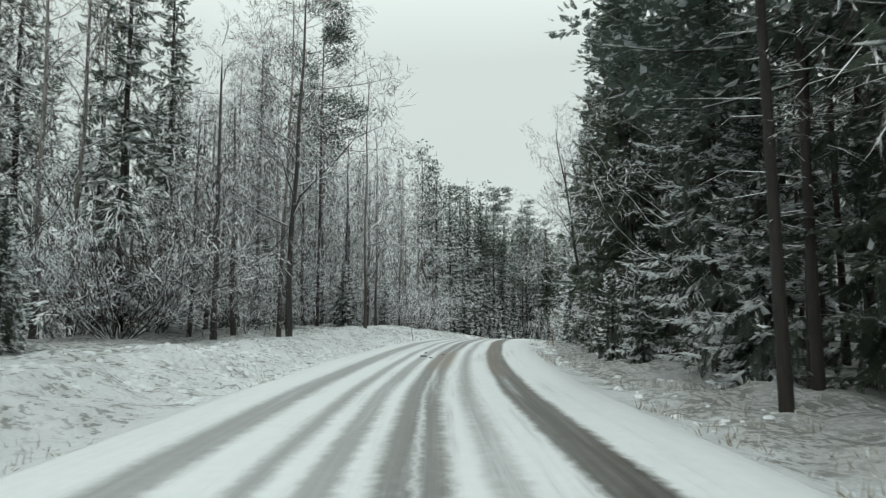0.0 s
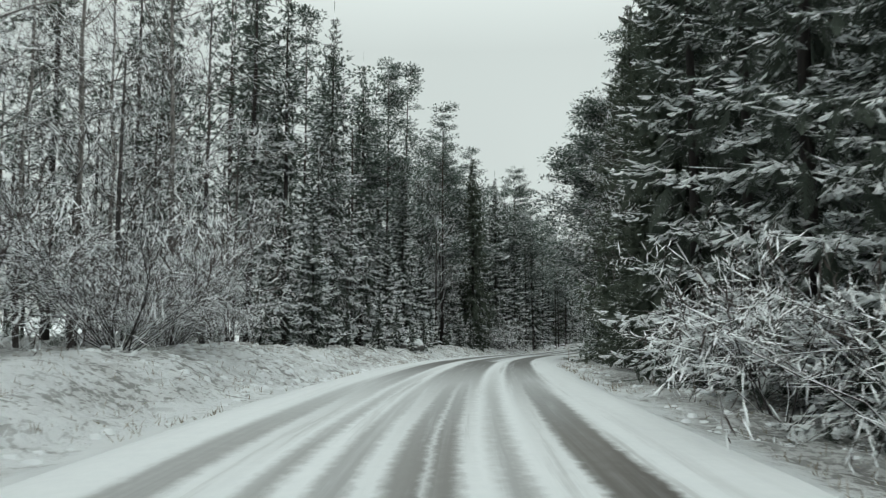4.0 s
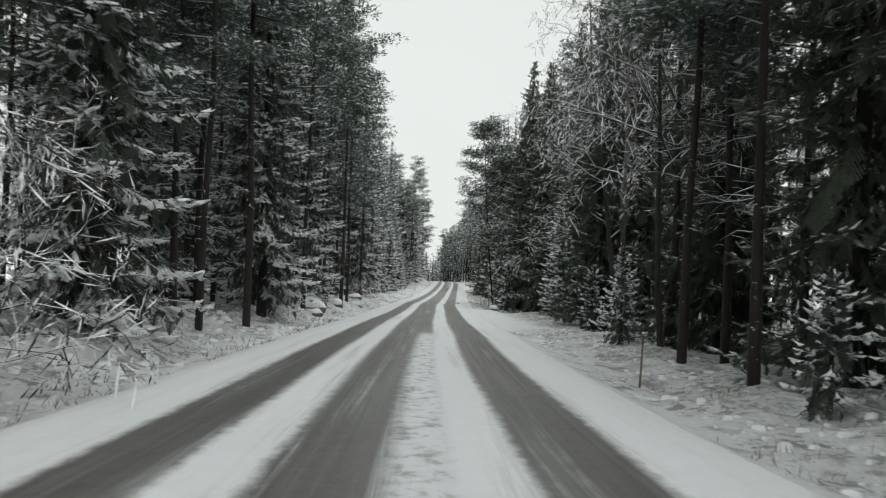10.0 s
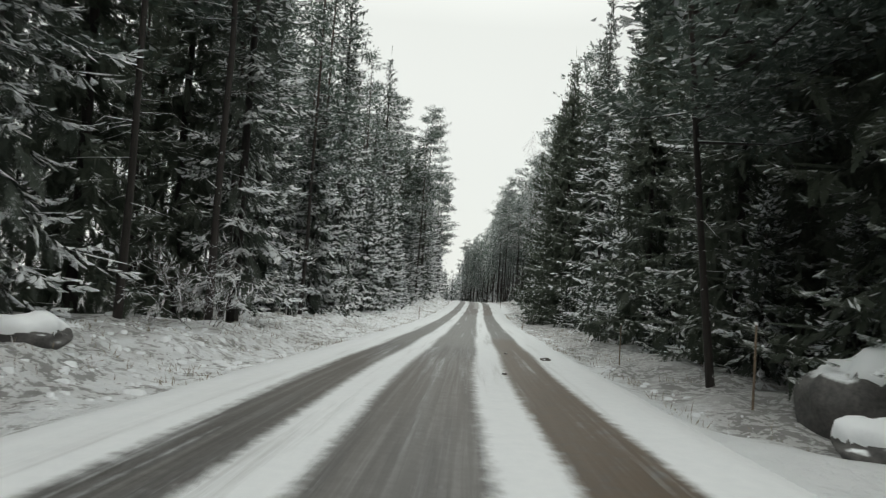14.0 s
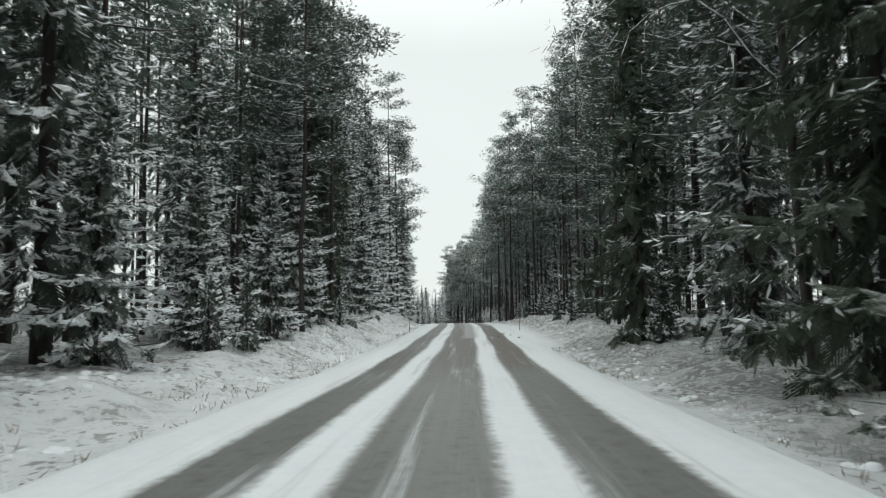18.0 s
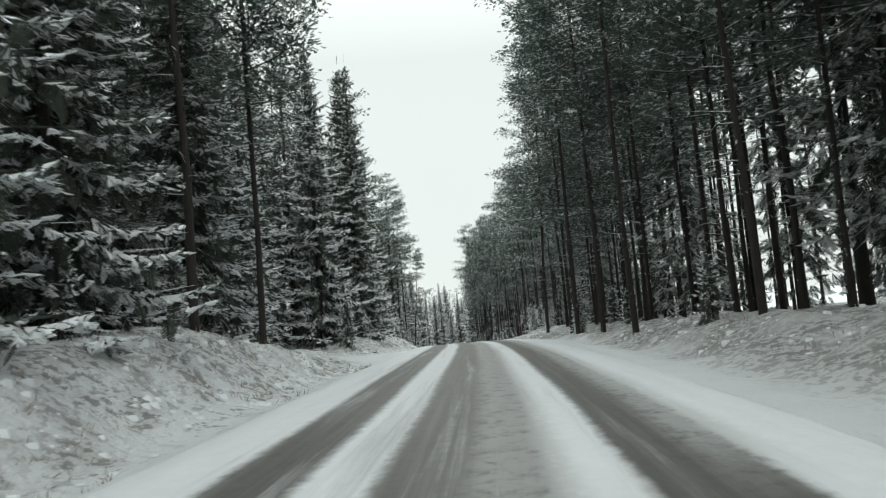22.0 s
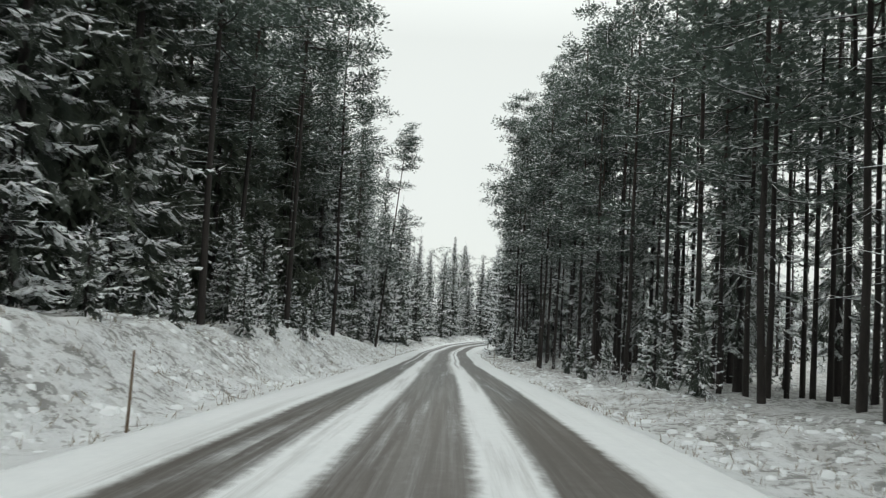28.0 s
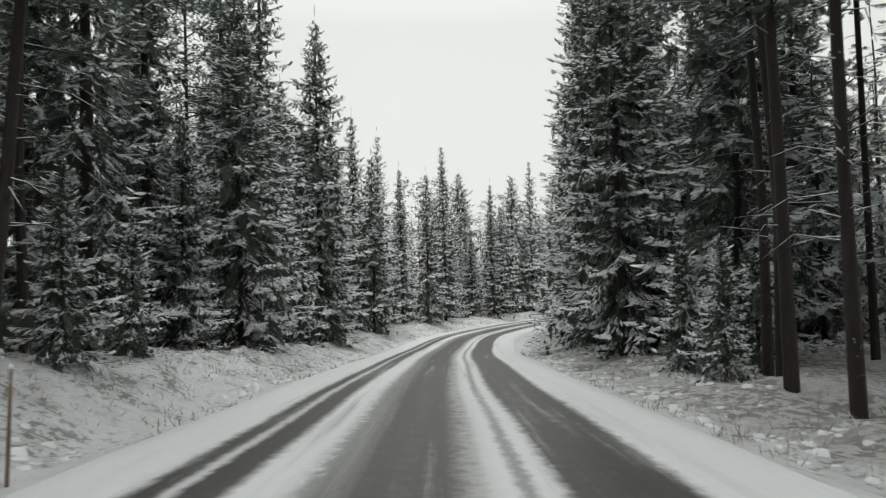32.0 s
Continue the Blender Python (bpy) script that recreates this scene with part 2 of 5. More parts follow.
def node(nt, kind, **values):
    n = nt.nodes.new(kind)
    for key, value in values.items():
        n.inputs[key.replace("_", " ")].default_value = value
    return n


def noise_of(nt, scale, detail=4, vector=None, rough_value=0.6):
    n = node(nt, "ShaderNodeTexNoise", Scale=scale, Detail=detail, Roughness=rough_value)
    if vector is not None:
        nt.links.new(vector, n.inputs["Vector"])
    return n.outputs["Fac"]


def math_of(nt, op, a, b=0.0, c=0.0):
    n = nt.nodes.new("ShaderNodeMath")
    n.operation = op
    for k, v in enumerate((a, b, c)):
        if isinstance(v, (int, float)):
            n.inputs[k].default_value = v
        else:
            nt.links.new(v, n.inputs[k])
    return n.outputs[0]


def step_of(nt, value, low, high):
    n = nt.nodes.new("ShaderNodeMapRange")
    n.interpolation_type = "SMOOTHSTEP"
    for k, v in ((0, value), (1, low), (2, high)):
        if isinstance(v, (int, float)):
            n.inputs[k].default_value = v
        else:
            nt.links.new(v, n.inputs[k])
    return n.outputs[0]


def blend(nt, fac, a, b):
    n = nt.nodes.new("ShaderNodeMix")
    n.data_type = "RGBA"
    for k, v in ((0, fac), (6, a), (7, b)):
        if isinstance(v, tuple):
            n.inputs[k].default_value = (*v, 1)
        elif isinstance(v, (int, float)):
            n.inputs[k].default_value = v
        else:
            nt.links.new(v, n.inputs[k])
    return n.outputs[2]


def bump_of(nt, bsdf, height, strength=0.4, distance=0.02):
    n = node(nt, "ShaderNodeBump", Strength=strength, Distance=distance)
    nt.links.new(height, n.inputs["Height"])
    nt.links.new(n.outputs[0], bsdf.inputs["Normal"])


def upward(nt):
    g = nt.nodes.new("ShaderNodeNewGeometry")
    x = nt.nodes.new("ShaderNodeSeparateXYZ")
    nt.links.new(g.outputs["Normal"], x.inputs[0])
    return x.outputs[2], g.outputs["Position"]


SNOW = (0.80, 0.83, 0.85)


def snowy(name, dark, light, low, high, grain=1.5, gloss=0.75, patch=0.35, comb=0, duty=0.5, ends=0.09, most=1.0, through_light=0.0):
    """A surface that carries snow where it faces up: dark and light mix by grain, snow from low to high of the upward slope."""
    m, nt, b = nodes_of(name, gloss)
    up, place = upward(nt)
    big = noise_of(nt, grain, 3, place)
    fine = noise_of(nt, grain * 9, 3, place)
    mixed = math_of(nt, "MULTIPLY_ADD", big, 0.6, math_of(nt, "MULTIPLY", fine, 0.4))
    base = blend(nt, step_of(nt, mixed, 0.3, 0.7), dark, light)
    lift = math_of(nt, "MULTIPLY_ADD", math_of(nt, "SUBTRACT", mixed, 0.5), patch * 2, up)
    if comb:          # snow lies in small clumps
        clump = noise_of(nt, 7.0, 3, place)
        lift = math_of(nt, "MULTIPLY_ADD", math_of(nt, "SUBTRACT", clump, 0.5), 1.9, lift)
    if comb:          # boughs carry more snow towards their ends than under the crown
        uv = nt.nodes.new("ShaderNodeUVMap")
        uv.uv_map = "place"
        x = nt.nodes.new("ShaderNodeSeparateXYZ")
        nt.links.new(uv.outputs[0], x.inputs[0])
        out = math_of(nt, "FLOOR", math_of(nt, "MULTIPLY", x.outputs[1], 0.4999))
        across = math_of(nt, "MULTIPLY_ADD", out, -2.0, x.outputs[1])
        lift = math_of(nt, "MULTIPLY_ADD", math_of(nt, "SUBTRACT", out, 6.0), ends, lift)
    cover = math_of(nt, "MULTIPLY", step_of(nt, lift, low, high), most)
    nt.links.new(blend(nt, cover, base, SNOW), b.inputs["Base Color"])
    if through_light:          # thin needles let some light through
        leak = nt.nodes.new("ShaderNodeBsdfTranslucent")
        nt.links.new(blend(nt, cover, base, SNOW), leak.inputs["Color"])
        both_ways = nt.nodes.new("ShaderNodeMixShader")
        both_ways.inputs[0].default_value = through_light
        nt.links.new(b.outputs[0], both_ways.inputs[1])
        nt.links.new(leak.outputs[0], both_ways.inputs[2])
        end = nt.nodes["Material Output"].inputs["Surface"]
        nt.links.new(both_ways.outputs[0], end)
    if comb:          # needles stand out from the twig with gaps between them, which snow partly fills
        g = nt.nodes.new("ShaderNodeNewGeometry")
        slant = math_of(nt, "MULTIPLY_ADD", across, -0.42, x.outputs[0])
        row = math_of(nt, "FRACT", math_of(nt, "MULTIPLY_ADD", slant, comb, math_of(nt, "MULTIPLY", g.outputs["Random Per Island"], 7.0)))
        wide = math_of(nt, "MULTIPLY_ADD", cover, 0.08, math_of(nt, "MULTIPLY_ADD", fine, 0.6, duty - 0.3))
        keep = math_of(nt, "MAXIMUM", math_of(nt, "LESS_THAN", row, wide), math_of(nt, "LESS_THAN", across, 0.10))
        ragged = math_of(nt, "MULTIPLY_ADD", noise_of(nt, 17.0, 2, place), 2.6, -0.6)
        keep = math_of(nt, "MULTIPLY", keep, math_of(nt, "LESS_THAN", across, ragged))
        gap = nt.nodes.new("ShaderNodeBsdfTransparent")
        needle = nt.nodes.new("ShaderNodeMixShader")
        nt.links.new(keep, needle.inputs[0])
        nt.links.new(gap.outputs[0], needle.inputs[1])
        nt.links.new(both_ways.outputs[0], needle.inputs[2])
        nt.links.new(needle.outputs[0], end)
    return m


def bark(name, low, high, change):
    """Bark that turns from low to high colour above a share of the stem's height, with furrows and drifted snow flecks."""
    m, nt, b = nodes_of(name, 0.85)
    tex = nt.nodes.new("ShaderNodeTexCoord")
    x = nt.nodes.new("ShaderNodeSeparateXYZ")
    nt.links.new(tex.outputs["Generated"], x.inputs[0])
    mp = nt.nodes.new("ShaderNodeMapping")
    mp.inputs["Scale"].default_value = (14, 14, 2.2)
    nt.links.new(tex.outputs["Object"], mp.inputs[0])
    furrow = noise_of(nt, 1.0, 5, mp.outputs[0], 0.7)
    wide = noise_of(nt, 0.8, 3, tex.outputs["Object"])
    turn = step_of(nt, math_of(nt, "MULTIPLY_ADD", wide, 0.2, x.outputs[2]), change, change + 0.25)
    col = blend(nt, turn, low, high)
    shade = blend(nt, step_of(nt, furrow, 0.3, 0.7), tuple(0.45 * v for v in low), col)
    up, place = upward(nt)
    fleck = math_of(nt, "MULTIPLY_ADD", up, 0.55, noise_of(nt, 3.0, 5, place, 0.75))
    nt.links.new(blend(nt, step_of(nt, fleck, 0.66, 0.74), shade, SNOW), b.inputs["Base Color"])
    bump_of(nt, b, furrow, 0.7, 0.03)
    return m


SNOW_CAP = snowy("fresh_snow", (0.74, 0.77, 0.79), (0.82, 0.84, 0.86), 0.2, 0.6, 3.0)
# lying snow: grey base colour, turning white only on faces that point up
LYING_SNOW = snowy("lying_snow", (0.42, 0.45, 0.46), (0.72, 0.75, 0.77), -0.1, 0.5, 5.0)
SPRUCE_NEEDLES = snowy("spruce_needles", (0.034, 0.045, 0.036), (0.086, 0.105, 0.084), 0.14, 0.82, 1.5, 0.8, 0.6, 12, 0.72, 0.08, 0.92, 0.35)
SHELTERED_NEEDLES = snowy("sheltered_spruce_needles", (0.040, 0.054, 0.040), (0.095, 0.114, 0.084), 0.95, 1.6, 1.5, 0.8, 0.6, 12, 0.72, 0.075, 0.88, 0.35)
PINE_NEEDLES = snowy("pine_needles", (0.052, 0.076, 0.062), (0.112, 0.144, 0.120), 0.45, 1.35, 1.8, 0.8, 0.5, 10, 0.80, 0.05, 0.66, 0.4)
TWIGS = snowy("snowy_twigs", (0.06, 0.048, 0.044), (0.12, 0.098, 0.09), -0.25, 0.45, 2.5, 0.8, 0.4)
GRASS = snowy("frosted_grass", (0.14, 0.115, 0.08), (0.34, 0.29, 0.22), 0.1, 0.6, 3.0, 0.85, 0.5)
PINE_BARK = bark("pine_bark", (0.032, 0.026, 0.023), (0.068, 0.041, 0.031), 0.45)
SPRUCE_BARK = bark("spruce_bark", (0.034, 0.028, 0.026), (0.048, 0.038, 0.034), 0.6)
GREY_BARK = bark("grey_bark", (0.060, 0.053, 0.050), (0.11, 0.10, 0.095), 0.5)
BIRCH_BARK = bark("birch_bark", (0.10, 0.085, 0.08), (0.34, 0.32, 0.30), 0.25)


def ground_material():
    """Snow, thin over withered grass and litter in places, with dark tufts poking out; shade under trees and in gaps is
    painted in.
    """
    m, nt, b = nodes_of("snowy_ground", 0.8)
    uv = nt.nodes.new("ShaderNodeUVMap")
    uv.uv_map = "place"
    x = nt.nodes.new("ShaderNodeSeparateXYZ")
    nt.links.new(uv.outputs[0], x.inputs[0])
    up, place = upward(nt)
    off = math_of(nt, "ABSOLUTE", math_of(nt, "SUBTRACT", x.outputs[0], MID))
    uv2 = nt.nodes.new("ShaderNodeUVMap")
    uv2.uv_map = "smooth_snow"
    x2 = nt.nodes.new("ShaderNodeSeparateXYZ")
    nt.links.new(uv2.outputs[0], x2.inputs[0])
    litter_shade = x2.outputs[1]
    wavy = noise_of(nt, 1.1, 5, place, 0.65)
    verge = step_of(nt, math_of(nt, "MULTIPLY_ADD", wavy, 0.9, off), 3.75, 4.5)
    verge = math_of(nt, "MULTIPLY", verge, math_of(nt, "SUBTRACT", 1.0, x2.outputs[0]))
    thin = step_of(nt, math_of(nt, "MULTIPLY_ADD", litter_shade, 0.42, math_of(nt, "MULTIPLY_ADD", up, -0.16, wavy)), 0.34, 0.66)
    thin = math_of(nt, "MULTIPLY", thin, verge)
    flat = nt.nodes.new("ShaderNodeMapping")
    flat.inputs["Scale"].default_value = (1, 1, 1.6)
    nt.links.new(place, flat.inputs[0])
    cells = node(nt, "ShaderNodeTexVoronoi", Scale=5.5)
    cells.feature = "SMOOTH_F1"
    warp = nt.nodes.new("ShaderNodeVectorMath")
    warp.operation = "MULTIPLY_ADD"
    stir = node(nt, "ShaderNodeTexNoise", Scale=5.0, Detail=3)
    nt.links.new(place, stir.inputs["Vector"])
    nt.links.new(stir.outputs["Color"], warp.inputs[0])
    warp.inputs[1].default_value = (0.3, 0.3, 0.3)
    nt.links.new(flat.outputs[0], warp.inputs[2])
    nt.links.new(warp.outputs[0], cells.inputs["Vector"])
    lump = cells.outputs["Distance"]          # hummocks of snow; the gaps between them are coloured dark for grass and shade
    tuft = math_of(nt, "MULTIPLY_ADD", math_of(nt, "SUBTRACT", lump, 0.42), 0.55, noise_of(nt, 8.5, 5, flat.outputs[0], 0.70))
    speck = math_of(nt, "MULTIPLY_ADD", thin, 0.07, math_of(nt, "MULTIPLY_ADD", up, -0.22, math_of(nt, "MULTIPLY_ADD", litter_shade, 0.07, tuft)))
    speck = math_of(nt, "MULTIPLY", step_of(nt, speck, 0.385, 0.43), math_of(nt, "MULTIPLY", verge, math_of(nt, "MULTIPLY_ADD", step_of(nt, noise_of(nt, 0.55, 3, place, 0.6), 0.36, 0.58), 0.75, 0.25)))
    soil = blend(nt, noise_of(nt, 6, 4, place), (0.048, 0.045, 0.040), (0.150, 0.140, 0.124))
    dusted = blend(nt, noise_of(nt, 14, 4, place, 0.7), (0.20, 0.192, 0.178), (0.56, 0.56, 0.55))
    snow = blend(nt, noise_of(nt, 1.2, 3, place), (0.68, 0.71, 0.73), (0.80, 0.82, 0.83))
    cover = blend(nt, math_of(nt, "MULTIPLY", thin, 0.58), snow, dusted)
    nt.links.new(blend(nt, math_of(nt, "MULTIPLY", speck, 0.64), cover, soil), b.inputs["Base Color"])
    relief = math_of(nt, "MULTIPLY_ADD", math_of(nt, "MULTIPLY", lump, verge), -0.75, noise_of(nt, 6, 6, place, 0.68))
    bump_of(nt, b, relief, 0.95, 0.14)
    return m


def road_material():
    """Snow-covered asphalt with worn wheel tracks: u is metres to the right of the driving line, v the station."""
    m, nt, b = nodes_of("snowy_asphalt", 0.6)
    uv = nt.nodes.new("ShaderNodeUVMap")
    uv.uv_map = "place"
    x = nt.nodes.new("ShaderNodeSeparateXYZ")
    nt.links.new(uv.outputs[0], x.inputs[0])
    u, v = x.outputs[0], x.outputs[1]
    long = nt.nodes.new("ShaderNodeCombineXYZ")
    nt.links.new(math_of(nt, "MULTIPLY", u, 3.0), long.inputs[0])
    nt.links.new(math_of(nt, "MULTIPLY", v, 0.10), long.inputs[1])
    streak = noise_of(nt, 1.0, 5, long.outputs[0], 0.65)
    drift = nt.nodes.new("ShaderNodeCombineXYZ")
    nt.links.new(math_of(nt, "MULTIPLY", v, 0.045), drift.inputs[0])
    wander = noise_of(nt, 1.0, 2, drift.outputs[0])
    up, place = upward(nt)
    fine = noise_of(nt, 5.0, 5, place, 0.7)
    uu = math_of(nt, "ADD", u, math_of(nt, "MULTIPLY_ADD", math_of(nt, "SUBTRACT", wander, 0.5), 0.5, math_of(nt, "MULTIPLY", math_of(nt, "SUBTRACT", fine, 0.5), 0.22)))

    def lane(middle, half, soft):
        away = math_of(nt, "ABSOLUTE", math_of(nt, "SUBTRACT", uu, middle))
        return math_of(nt, "SUBTRACT", 1.0, step_of(nt, away, half - soft, half + soft))

    early = math_of(nt, "SUBTRACT", 1.0, step_of(nt, v, 120.0, 150.0))
    late = math_of(nt, "SUBTRACT", 1.0, early)
    left, middle, right = lane(-2.05, 0.40, 0.10), lane(-0.38, 0.66, 0.10), lane(1.36, 0.47, 0.09)
    thin_a, thin_b = math_of(nt, "MAXIMUM", lane(-1.42, 0.12, 0.10), lane(-0.88, 0.15, 0.08)), lane(0.56, 0.13, 0.12)
    split = lane(-0.16, 0.03, 0.05)
    line = math_of(nt, "MULTIPLY", lane(-2.12, 0.07, 0.06), math_of(nt, "MULTIPLY", step_of(nt, v, 436.0, 446.0), 0.75))
    left = math_of(nt, "MULTIPLY", left, math_of(nt, "SUBTRACT", 1.0, line))
    worn = math_of(nt, "MAXIMUM", math_of(nt, "MAXIMUM", left, middle), right)
    worn = math_of(nt, "MAXIMUM", worn, math_of(nt, "MULTIPLY", math_of(nt, "MULTIPLY", lane(0.62, 0.06, 0.06), step_of(nt, v, 436.0, 446.0)), 0.6))
    narrow = math_of(nt, "MAXIMUM", math_of(nt, "MAXIMUM", math_of(nt, "MULTIPLY", lane(-2.35, 0.26, 0.12), 0.62), math_of(nt, "MULTIPLY", lane(-0.18, 0.30, 0.10), 0.85)), lane(1.48, 0.28, 0.08))
    narrow = math_of(nt, "MAXIMUM", narrow, math_of(nt, "MULTIPLY", math_of(nt, "MAXIMUM", thin_a, thin_b), 0.6))
    narrow = math_of(nt, "MULTIPLY", narrow, math_of(nt, "SUBTRACT", 1.0, math_of(nt, "MULTIPLY", split, 0.7)))
    track = math_of(nt, "MAXIMUM", math_of(nt, "MULTIPLY", worn, late), math_of(nt, "MULTIPLY", narrow, early))
    track = math_of(nt, "MULTIPLY", track, step_of(nt, math_of(nt, "MULTIPLY_ADD", streak, 1.0, math_of(nt, "MULTIPLY", fine, 0.25)), 0.22, 0.62))
    faint = math_of(nt, "MULTIPLY", step_of(nt, math_of(nt, "ABSOLUTE", math_of(nt, "SUBTRACT", u, MID)), 2.7, 2.2), step_of(nt, streak, 0.5, 0.75))
    track = math_of(nt, "MAXIMUM", track, math_of(nt, "MULTIPLY", faint, 0.4))
    wet = blend(nt, step_of(nt, streak, 0.3, 0.7), (0.024, 0.022, 0.020), (0.095, 0.090, 0.083))
    wet = blend(nt, math_of(nt, "MULTIPLY", step_of(nt, wander, 0.45, 0.7), 0.5), wet, (0.075, 0.052, 0.036))
    hair = nt.nodes.new("ShaderNodeCombineXYZ")
    nt.links.new(math_of(nt, "MULTIPLY", u, 11.0), hair.inputs[0])
    nt.links.new(math_of(nt, "MULTIPLY", v, 0.16), hair.inputs[1])
    combed = noise_of(nt, 1.0, 4, hair.outputs[0], 0.6)
    dust = math_of(nt, "MULTIPLY", step_of(nt, math_of(nt, "MULTIPLY_ADD", fine, 0.35, combed), 0.55, 0.95), math_of(nt, "MULTIPLY_ADD", step_of(nt, v, 432.0, 446.0), -0.24, 0.38))
    dust = math_of(nt, "MAXIMUM", dust, math_of(nt, "MULTIPLY", math_of(nt, "MULTIPLY", lane(-0.36, 0.05, 0.16), step_of(nt, wander, 0.35, 0.6)), 0.34))
    wet = blend(nt, dust, wet, (0.30, 0.305, 0.30))

    def stain(s0, s1, u0, u1, colour, strength, under):
        along = math_of(nt, "MULTIPLY", step_of(nt, v, s0, s0 + 3.0), step_of(nt, v, s1, s1 - 3.0))
        away = math_of(nt, "MULTIPLY", step_of(nt, uu, u0 - 0.15, u0 + 0.15), step_of(nt, uu, u1 + 0.15, u1 - 0.15))
        return blend(nt, math_of(nt, "MULTIPLY", math_of(nt, "MULTIPLY", along, away), math_of(nt, "MULTIPLY", step_of(nt, fine, 0.25, 0.55), strength)), under, colour)

    wet = stain(126, 206, -2.7, 2.1, (0.12, 0.12, 0.115), 0.45, wet)
    wet = stain(258, 306, -2.7, 2.1, (0.15, 0.152, 0.145), 0.75, wet)
    wet = stain(338, 398, -2.7, 2.1, (0.13, 0.125, 0.118), 0.45, wet)
    wet = stain(236, 268, 0.8, 1.9, (0.10, 0.068, 0.040), 0.8, wet)
    wet = stain(308, 334, -1.0, 0.3, (0.075, 0.054, 0.040), 0.7, wet)
    wet = stain(304, 336, 0.8, 2.0, (0.085, 0.058, 0.040), 0.7, wet)
    wet = stain(430, 640, -2.7, 2.1, (0.040, 0.038, 0.036), 0.65, wet)
    wet = stain(300, 338, -1.1, 0.4, (0.052, 0.042, 0.034), 0.5, wet)
    wet = stain(350, 372, -1.0, 1.9, (0.085, 0.062, 0.045), 0.5, wet)
    snow = blend(nt, fine, (0.60, 0.63, 0.65), (0.73, 0.75, 0.76))
    snow = blend(nt, math_of(nt, "MULTIPLY", step_of(nt, streak, 0.42, 0.7), 0.18), snow, (0.45, 0.46, 0.46))
    road = blend(nt, track, snow, wet)
    road = stain(86, 97, -0.45, 0.2, (0.20, 0.155, 0.108), 0.62, road)
    # loose snow left lying beside and inside the wheel tracks
    road = stain(150, 216, -0.14, 0.40, (0.64, 0.67, 0.69), 0.95, road)
    road = stain(152, 178, -0.48, -0.40, (0.55, 0.58, 0.60), 0.7, road)
    road = stain(320, 380, -0.26, 0.46, (0.33, 0.335, 0.33), 0.75, road)
    road = stain(340, 380, 1.48, 2.05, (0.42, 0.43, 0.43), 0.7, road)
    road = stain(432, 640, -1.14, -0.74, (0.24, 0.245, 0.24), 0.8, road)
    road = stain(432, 640, 0.14, 0.36, (0.45, 0.46, 0.46), 0.85, road)
    road = stain(84, 112, 1.15, 1.6, (0.16, 0.11, 0.075), 0.5, road)
    nt.links.new(road, b.inputs["Base Color"])
    nt.links.new(math_of(nt, "MULTIPLY_ADD", track, -0.28, 0.78), b.inputs["Roughness"])
    bump_of(nt, b, math_of(nt, "MULTIPLY_ADD", track, -1.0, math_of(nt, "MULTIPLY", fine, 0.35)), 0.5, 0.03)
    return m


GROUND = ground_material()
ROAD = road_material()
STONE = snowy("snow_capped_stone", (0.045, 0.045, 0.045), (0.13, 0.125, 0.12), 0.8, 0.98, 2.0, 0.85, 0.15)
SLUSH = snowy("dirty_slush", (0.05, 0.045, 0.04), (0.16, 0.15, 0.14), 0.7, 1.1, 8.0)
TWIG_WOOD = snowy("snow_lined_wood", (0.05, 0.04, 0.035), (0.10, 0.085, 0.075), 0.1, 0.5, 3.0)
STICK = snowy("weathered_stick", (0.10, 0.07, 0.05), (0.20, 0.15, 0.10), 0.6, 0.9, 5.0)

# ---------------------------------------------------------------- ground and road
def sheet(name, ss, ds, height, material, label, smooth=True):
    S, Dd = np.meshgrid(ss, ds, indexing="ij")
    x, y = plan(S, Dd)
    v = np.stack([x, y, height(S, Dd)], -1).reshape(-1, 3)
    a, b = len(ss), len(ds)
    i = (np.arange(a - 1)[:, None] * b + np.arange(b - 1)[None]).ravel()[:, None]
    f = i + np.array([0, 1, b + 1, b])
    me = fast_mesh(name, v, f, material, np.stack([Dd, S], -1).reshape(-1, 2), smooth)
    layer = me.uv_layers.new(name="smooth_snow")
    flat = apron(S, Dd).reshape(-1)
    layer.data.foreach_set("uv", np.stack([flat, litter_shade(S, Dd).reshape(-1)], -1).astype(np.float32)[f.ravel()].ravel())
    return tagged(new(name, me), label, "ground", kind="structure")


near = np.arange(3.2, 8.6, 0.18)
far_off = np.array([9.4, 10, 11, 12.5, 14, 16, 18, 21, 25, 30, 37, 46])
edge = np.r_[near, far_off]
columns = np.r_[MID - edge[::-1], MID - 2.6, MID + 2.6, MID + edge]


def under_road(s, d):
    z = ground_z(s, d)
    return np.where(np.abs(d - MID) < HALF + 0.2, z - 0.12, z)


sheet("ground", np.r_[np.arange(52, 490, 0.28), np.arange(490, S_END - 20, 1.0)], columns, under_road, GROUND, "snow-covered forest floor and grassy verge with tufts showing")


def crown_of_road(s, d):
    z = np.interp(s, RUN, LINE[:, 2])
    off = np.abs(d - MID)
    return z + 0.012 - 0.2 * np.clip((off - HALF) / 0.9, 0, 1) + 0.02 * (rough(s / 1.7, d / 0.5, 11) - 0.5) * np.clip((off - 1.9) / 0.6, 0, 1)


sheet("road", np.arange(52, S_END - 20, 0.6), np.r_[MID - 3.32, np.arange(MID - 3.1, MID + 3.15, 0.2), MID + 3.32], crown_of_road, ROAD, "narrow asphalt forest road under worn snow with dark wheel tracks")

